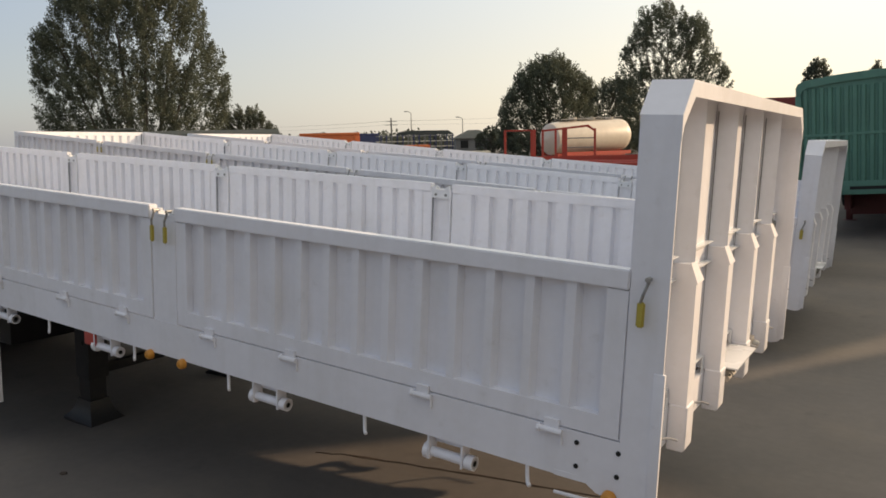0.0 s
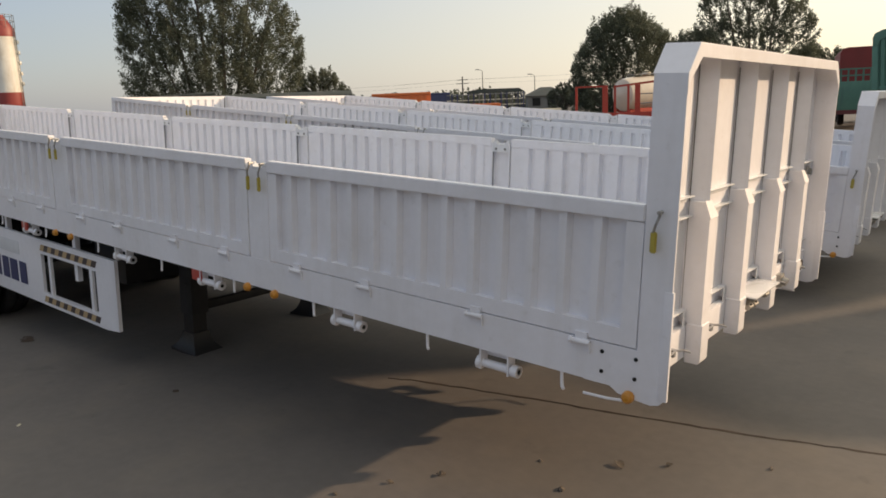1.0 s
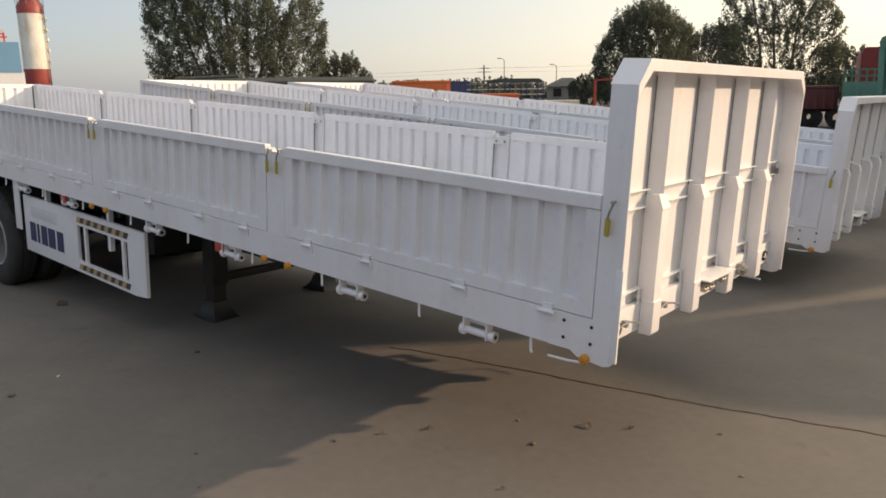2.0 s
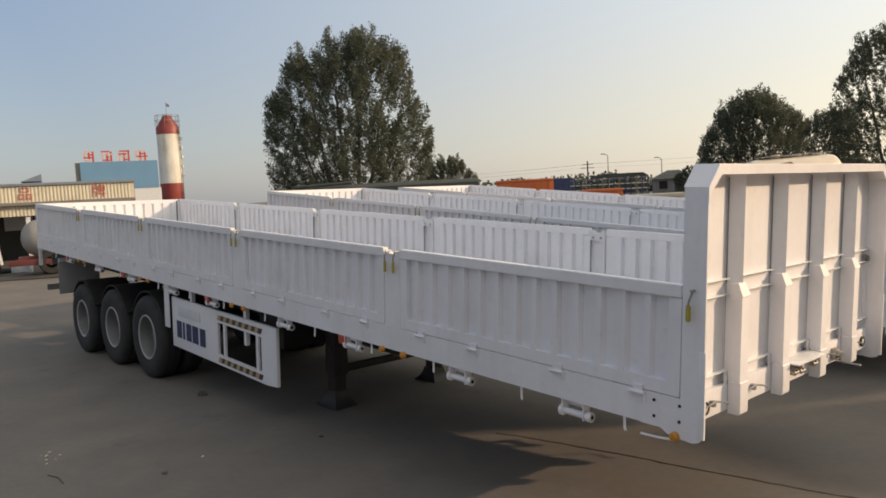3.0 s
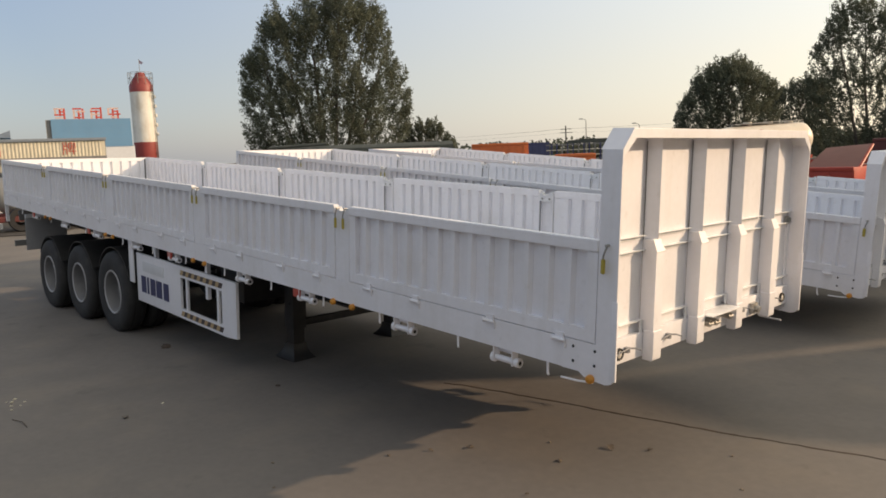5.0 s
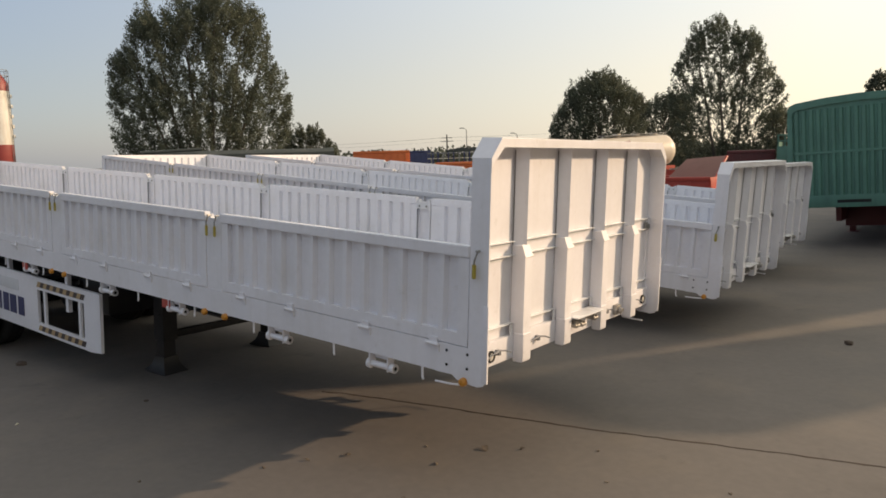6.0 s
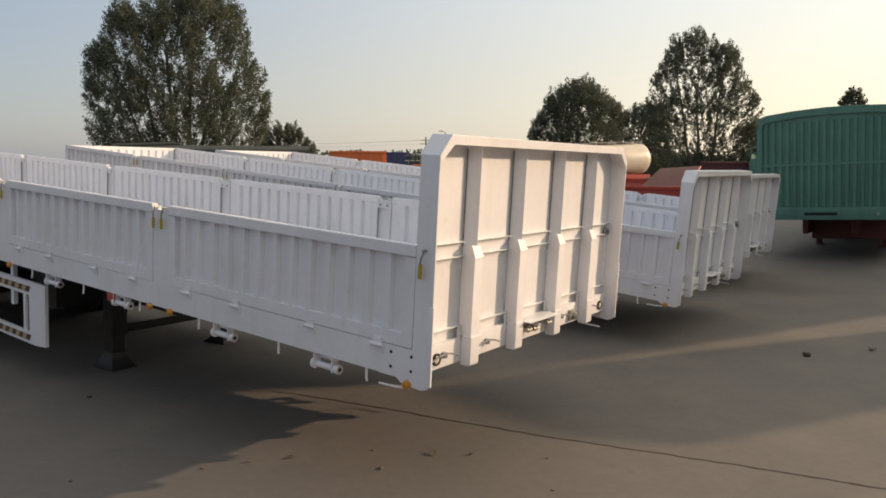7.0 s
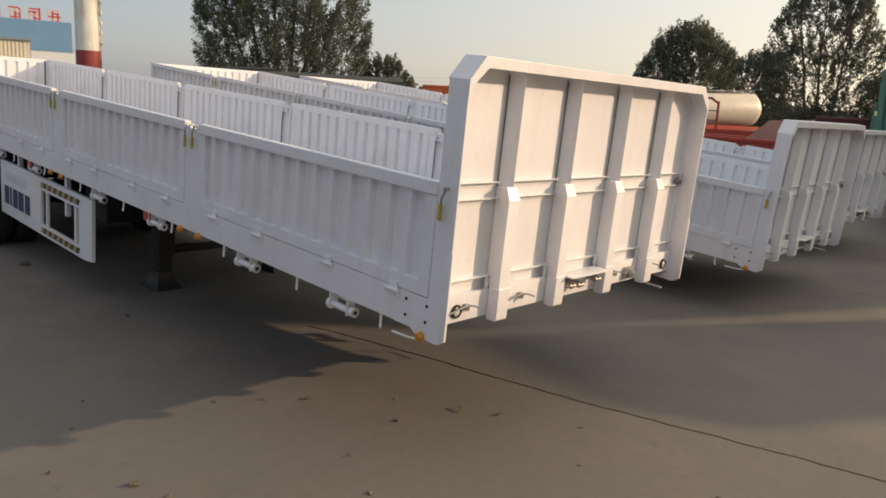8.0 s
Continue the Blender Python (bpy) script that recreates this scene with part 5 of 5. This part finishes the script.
for x in (7, 8.3, 9.6):
    for y in (-1.0, 1.0):
        part("tyre", lathe(bmesh.new(), [(0.2, -0.12), (0.47, -0.12), (0.5, 0), (0.47, 0.12), (0.2, 0.12)], "y", 20, (x, y, 0.5)), M_RUBBER, cov)
part("drawbar", box(0.3, 0.5, -0.5, 0.5, 0.0, 0.7), M_BLACK, cov)


# ---- tipper bodies, lattice trailers and the tanker beyond ----
def open_body(name, label, m, length, width, z0, z1, material, ribs=8):
    t = thing(name, label, "truck body", m=m)
    for y in (0, width):
        w = part("side_wall", box(0, length, y - 0.03, y + 0.03, z0, z1, 0.01), material, t)
        for k in range(ribs):
            x = length * (k + 0.3) / ribs
            part("wall_rib", box(x, x + 0.12, y - 0.09, y - 0.0305, z0, z1 - 0.1), material, w)
        part("top_rail", box(-0.05, length + 0.05, y - 0.08, y + 0.08, z1 - 0.06, z1 + 0.08, 0.03), material, t)
    part("front_wall", box(length - 0.03, length + 0.05, 0, width, z0, z1 + 0.06, 0.02), material, t)
    part("rear_wall", box(-0.05, 0.03, 0, width, z0, z1, 0.02), material, t)
    part("floor", box(0, length, 0.03, width - 0.03, z0, z0 + 0.08), material, t)
    part("chassis", box(0.1, length - 0.1, width / 2 - 0.45, width / 2 + 0.45, 0.75, z0), M_BLACK, t)
    for x in (0.9, 2.2, length - 1.0):
        for y in (0.2, width - 0.2):
            part("tyre", lathe(bmesh.new(), [(0.2, -0.13), (0.46, -0.13), (0.5, 0), (0.46, 0.13), (0.2, 0.13)], "y", 20, (x, y, 0.5)), M_RUBBER, t)
    return t


open_body("orange_tipper", "bright orange tipper body standing behind the white trailers", pose(-29.15, 28.74, 0) @ Matrix.Rotation(math.atan2(2.6, 2.9), 4, "Z"), 3.25, 2.4, 1.1, 2.46, M_ORANGE)
open_body("orange_tipper", "low orange tipper body beside pale stacked boards", pose(-22.3, 27.9, 0) @ Matrix.Rotation(math.atan2(1.14, 1.54), 4, "Z"), 2.0, 2.2, 0.9, 1.70, M_ORANGE, 4)
open_body("blue_tipper", "dark blue truck body in the far row", pose(-36.95, 41.95, 0) @ Matrix.Rotation(math.atan2(1.1, 1.36), 4, "Z"), 2.3, 2.4, 1.0, 2.55, M_BLUEP, 5)
open_body("maroon_body", "dark maroon body in shadow under the trees", pose(-9.4, 34.8, 0) @ Matrix.Rotation(math.atan2(0.55, 2.0), 4, "Z"), 2.1, 2.4, 0.9, 1.88, M_MAROON, 6)
open_body("red_flatbed", "red open truck body behind the white trailers", pose(-15.0, 24.0, 0) @ Matrix.Rotation(math.atan2(0.4, 9.0), 4, "Z"), 8.2, 2.3, 0.5, 0.98, M_REDP, 7)
boards = thing("board_stack", "stack of pale boards beside an orange body", "boards", m=pose(-20.2, 29.6, 0) @ Matrix.Rotation(0.6, 4, "Z"))
for k in range(6):
    part("board", box(0, 2.4, 0.02 * (k % 2), 1.2, 0.24 * k, 0.24 * k + 0.2, 0.01), M_CLAD, boards)

lat = thing("lattice_trailer", "blue-grey stake trailer with lattice sides and a dark rounded cover", "trailer", m=pose(-35.35, 43.2, 0) @ Matrix.Rotation(math.atan2(2.4, 3.2), 4, "Z") @ Matrix.Diagonal((1.12, 1, 1.02, 1)))
for y in (0, 2.4):
    for k in range(4):
        z = 1.1 + k * 0.40
        part("rail", box(0, 5.4, y - 0.03, y + 0.03, z, z + 0.07), M_CLAD if k in (1, 2) else M_POLE, lat)
    for k in range(15):
        x = k * 0.375
        part("stake", box(x, x + 0.07, y - 0.045, y + 0.045, 1.0, 2.42), M_BLUEP if k % 3 else M_POLE, lat)
part("cover", prism(bmesh.new(), [(1.4, 0, 2.42), (1.6, 0, 2.62), (2.6, 0, 2.72), (5.0, 0, 2.70), (5.4, 0, 2.42)], (0, 2.4, 0)), M_ROOF, lat, "dark rounded cover")
part("deck", box(0, 5.4, 0, 2.4, 0.85, 1.0), M_BLUEP, lat)
for x in (1, 4.4):
    for y in (0.2, 2.2):
        part("tyre", lathe(bmesh.new(), [(0.2, -0.13), (0.42, -0.13), (0.46, 0), (0.42, 0.13), (0.2, 0.13)], "y", 18, (x, y, 0.46)), M_RUBBER, lat)

# grey house behind
house = thing("grey_house", "low grey house with a hipped roof among the trees", "house", m=pose(-58.0, 92.0, 0, 0, 0, 35))
part("wall", box(-1, 4, -3, 3, 0, 2.2), M_GREY, house)
bm = bmesh.new()
lo = [bm.verts.new(p) for p in ((-1.4, -3.5, 2.2), (4.5, -3.5, 2.2), (4.5, 3.5, 2.2), (-1.4, 3.5, 2.2))]
rg = [bm.verts.new((1.0, 0, 3.4)), bm.verts.new((2.6, 0, 3.4))]
for f in ((lo[0], lo[1], rg[1], rg[0]), (lo[1], lo[2], rg[1]), (lo[2], lo[3], rg[0], rg[1]), (lo[3], lo[0], rg[0]), tuple(lo[::-1])):
    bm.faces.new(f)
part("roof", bm, M_ROOF, house, "dark grey hipped roof")
for x in (-0.3, 1.8):
    w = part("window", box(x, x + 1.1, -3.06, -3.0, 0.8, 1.9), M_DARK, house)
    part("sill", box(x - 0.1, x + 1.2, -3.12, -3.0, 0.72, 0.798), M_POLE, w)

# tanker
tank = thing("tank_trailer", "cream tank trailer with a rounded end and walkway on top", "tanker", m=pose(-16.3, 44.6, -0.12) @ Matrix.Rotation(math.atan2(-0.902, -0.428), 4, "Z"))
prof = [(0.0001, -0.18), (0.45, -0.13), (0.78, -0.02), (0.95, 0.18), (1.0, 0.5), (1.0, 5.5), (0.92, 5.9), (0.55, 6.15), (0.0001, 6.2)]
body = part("tank_shell", lathe(bmesh.new(), prof, "x", 40, (0, 0, 2.15)), M_CREAM, tank, "cream painted rounded tank")
body.matrix_basis = pose(0, 0, 0.10, 0, 2.2, 0)
walk_ = bmesh.new()
bx(walk_, 0.5, 5.3, -0.3, 0.3, 3.16, 3.19)
for s in (-0.32, 0.32):
    cyl(walk_, (0.4, s, 3.34), (5.4, s, 3.17), 0.025, n=6)
    for k in range(5):
        cyl(walk_, (0.5 + k * 1.1, s, 3.20), (0.5 + k * 1.1, s, 3.34 - 0.037 * k), 0.015, n=5)
part("walkway", walk_, M_POLE, tank, "grey top walkway")
for k in range(3):
    part("hatch", cyl(bmesh.new(), (1.2 + k * 1.5, 0, 3.1), (1.2 + k * 1.5, 0, 3.3), 0.25, n=16), M_CREAM, tank)
part("chassis", box(0.3, 5.8, -0.5, 0.5, 0.9, 1.2), M_REDP, tank, "red chassis frame")
for s in (-1, 1):
    part("side_frame", box(0.3, 5.7, s * 0.95 - 0.05, s * 0.95 + 0.05, 1.05, 1.25), M_REDP, tank)
    for x in (0.9, 2.1, 3.3):
        part("tyre", lathe(bmesh.new(), [(0.2, -0.13), (0.46, -0.13), (0.5, 0), (0.46, 0.13), (0.2, 0.13)], "y", 20, (x, s * 0.9, 0.5)), M_RUBBER, tank)
for k in range(3):
    part("valve", cyl(bmesh.new(), (0.5 + k * 0.25, -0.95, 0.9), (0.5 + k * 0.25, -0.95, 1.35), 0.07, n=8), M_BLACK, tank)

# red frame of a low carrier in front of the tanker
rf = thing("red_frame_trailer", "red tubular frame of a low carrier trailer", "trailer", m=pose(-19.4, 34.5, 0) @ Matrix.Rotation(math.atan2(2.1, 4.5), 4, "Z"))
for x in (0.0, 1.45, 2.05, 2.75, 3.15, 4.85):
    part("upright", box(x, x + (0.28 if x in (1.45, 3.15) else 0.12), -0.06, 0.06, 0.6, 2.45), M_REDP, rf)
part("top_bar", box(0.0, 1.7, -0.05, 0.05, 2.38, 2.46), M_REDP, rf)
part("top_bar", prism(bmesh.new(), [(2.05, -0.05, 2.42), (4.55, -0.05, 2.66), (4.95, -0.05, 2.36), (4.95, -0.05, 2.24), (4.5, -0.05, 2.54), (2.05, -0.05, 2.32)], (0, 0.1, 0)), M_REDP, rf)
for z in (1.45, 1.95):
    part("cross_rod", rod([(3.3, 0, z), (4.9, 0, z)], 0.03), M_POLE, rf)
part("base_beam", box(-0.3, 9.5, -0.10, 0.10, 0.72, 1.00), M_REDP, rf)
for x in (0.5, 4.5, 8.5):
    part("stand", box(x, x + 0.2, -0.1, 0.1, 0.0, 0.719), M_REDP, rf)

# tall red box body and a green stake trailer at the row's far end
rb = thing("red_box_truck", "tall dark red box body with rounded upper corners", "truck body", m=pose(-7.2, 38.4, 0, 0, 0, 14))
bm = prism(bmesh.new(), [(0.0, 0, 1.30), (0.0, 0, 3.45), (0.10, 0, 3.64), (0.30, 0, 3.72), (2.2, 0, 3.72), (2.4, 0, 3.64), (2.5, 0, 3.45), (2.5, 0, 1.30)], (0, 6.0, 0))
part("box_shell", bm, M_REDB, rb)
part("front_frame", box(0.06, 2.44, -0.03, -0.0005, 1.32, 1.46, 0.008), M_REDB, rb)
part("chassis", box(0.7, 1.8, 0.1, 5.9, 0.75, 1.295), M_BLACK, rb)
for y in (0.9, 4.2, 5.4):
    for x in (0.2, 2.3):
        part("tyre", lathe(bmesh.new(), [(0.2, -0.13), (0.46, -0.13), (0.5, 0), (0.46, 0.13), (0.2, 0.13)], "x", 20, (x, y, 0.5)), M_RUBBER, rb)
gs = thing("green_stake_trailer", "green stake trailer with a slatted upper edge", "trailer", m=pose(-6.40, 31.9, 0, 0, 0, 12))
part("front_board", box(0.0, 2.3, 0.0, 0.06, 0.95, 2.10, 0.006), M_GREEN, gs)
for z in (2.30, 2.56):
    part("slat", box(0.0, 2.3, 0.0, 0.05, z, z + 0.06), M_GREEN, gs)
for k in range(9):
    part("stake", box(0.27 * k, 0.27 * k + 0.07, 0.051, 0.09, 1.0, 2.62), M_GREEN, gs)
for x in (0.03, 2.27):
    part("side_board", box(x - 0.03, x + 0.03, 0.0905, 7.0, 0.95, 2.30), M_GREEN, gs)
part("deck", box(0.0, 2.3, 0.0, 7.0, 0.78, 0.949), M_MAROON, gs)
for y in (1.0, 5.0, 6.2):
    for x in (0.2, 2.1):
        part("tyre", lathe(bmesh.new(), [(0.2, -0.12), (0.36, -0.12), (0.39, 0), (0.36, 0.12), (0.2, 0.12)], "x", 18, (x, y, 0.39)), M_RUBBER, gs)

# tilted rusty sheet
lid = thing("tilted_sheet", "brownish-red steel sheet standing tilted on a frame", "steel sheet", m=pose(-8.6, 24.6, 0) @ Matrix.Rotation(math.atan2(0.5, 1.9), 4, "Z"))
part("sheet", prism(bmesh.new(), [(-0.1, -0.25, 0.74), (1.72, -0.25, 0.78), (2.15, 1.1, 1.76), (0.70, 1.1, 1.66)], (0, 0.02, 0.05)), M_LID, lid)
part("edge_rim", rod([(1.74, -0.25, 0.80), (2.17, 1.1, 1.78)], 0.05), M_REDP, lid)
for x in (0.2, 1.6):
    part("support", box(x, x + 0.1, 0.05, 0.15, 0.0, 0.93), M_REDP, lid)


# ---- poles and wires ----
def street_lamp(x, y, h, turn):
    t = thing("street_lamp", "grey street lamp with a short curved arm", "street lamp", "street lamps", m=pose(x, y, 0, 0, 0, turn))
    part("pole", cyl(bmesh.new(), (0, 0, 0), (0, 0, h), 0.11, 0.06, 8), M_POLE, t)
    part("arm", rod([(0, 0, h - 0.05), (0.2, 0, h + 0.15), (0.6, 0, h + 0.28)], 0.05, 6), M_POLE, t)
    part("lamp_head", box(0.5, 1.15, -0.15, 0.15, h + 0.22, h + 0.36, 0.03), M_POLE, t)


street_lamp(-73.7, 101.4, 6.6, 215)
street_lamp(-66.7, 106.4, 5.5, 215)
up = thing("utility_pole", "dark wooden utility pole with crossarms", "pole", m=pose(-76.7, 99.8, 0, 0, 0, 40))
part("pole", cyl(bmesh.new(), (0, 0, 0), (0, 0, 5.9), 0.16, 0.10, 8), M_BLACK, up)
for z, w in ((5.3, 0.9), (4.7, 1.1)):
    part("crossarm", box(-w, w, -0.06, 0.06, z, z + 0.1), M_BLACK, up)
for z0, z1, off in ((5.4, 6.9, -0.7), (5.4, 6.9, 0.7), (4.8, 5.7, 0.0)):
    pts = []
    a, b = Vector((-76.7 + off, 99.8, z0)), Vector((-30, 128, z1))
    c = Vector((-112, 76, z0 - 0.3))
    for s, e in ((c, a), (a, b)):
        for i in range(9):
            f = i / 8
            p = s.lerp(e, f)
            p.z -= 0.5 * 4 * f * (1 - f)
            pts.append(p)
    wire = new("power_line", mesh_of("power_line", rod(pts, 0.011, 4), M_BLACK))
    tagged(wire, "thin dark overhead power line sagging between poles", "cable", "overhead lines")
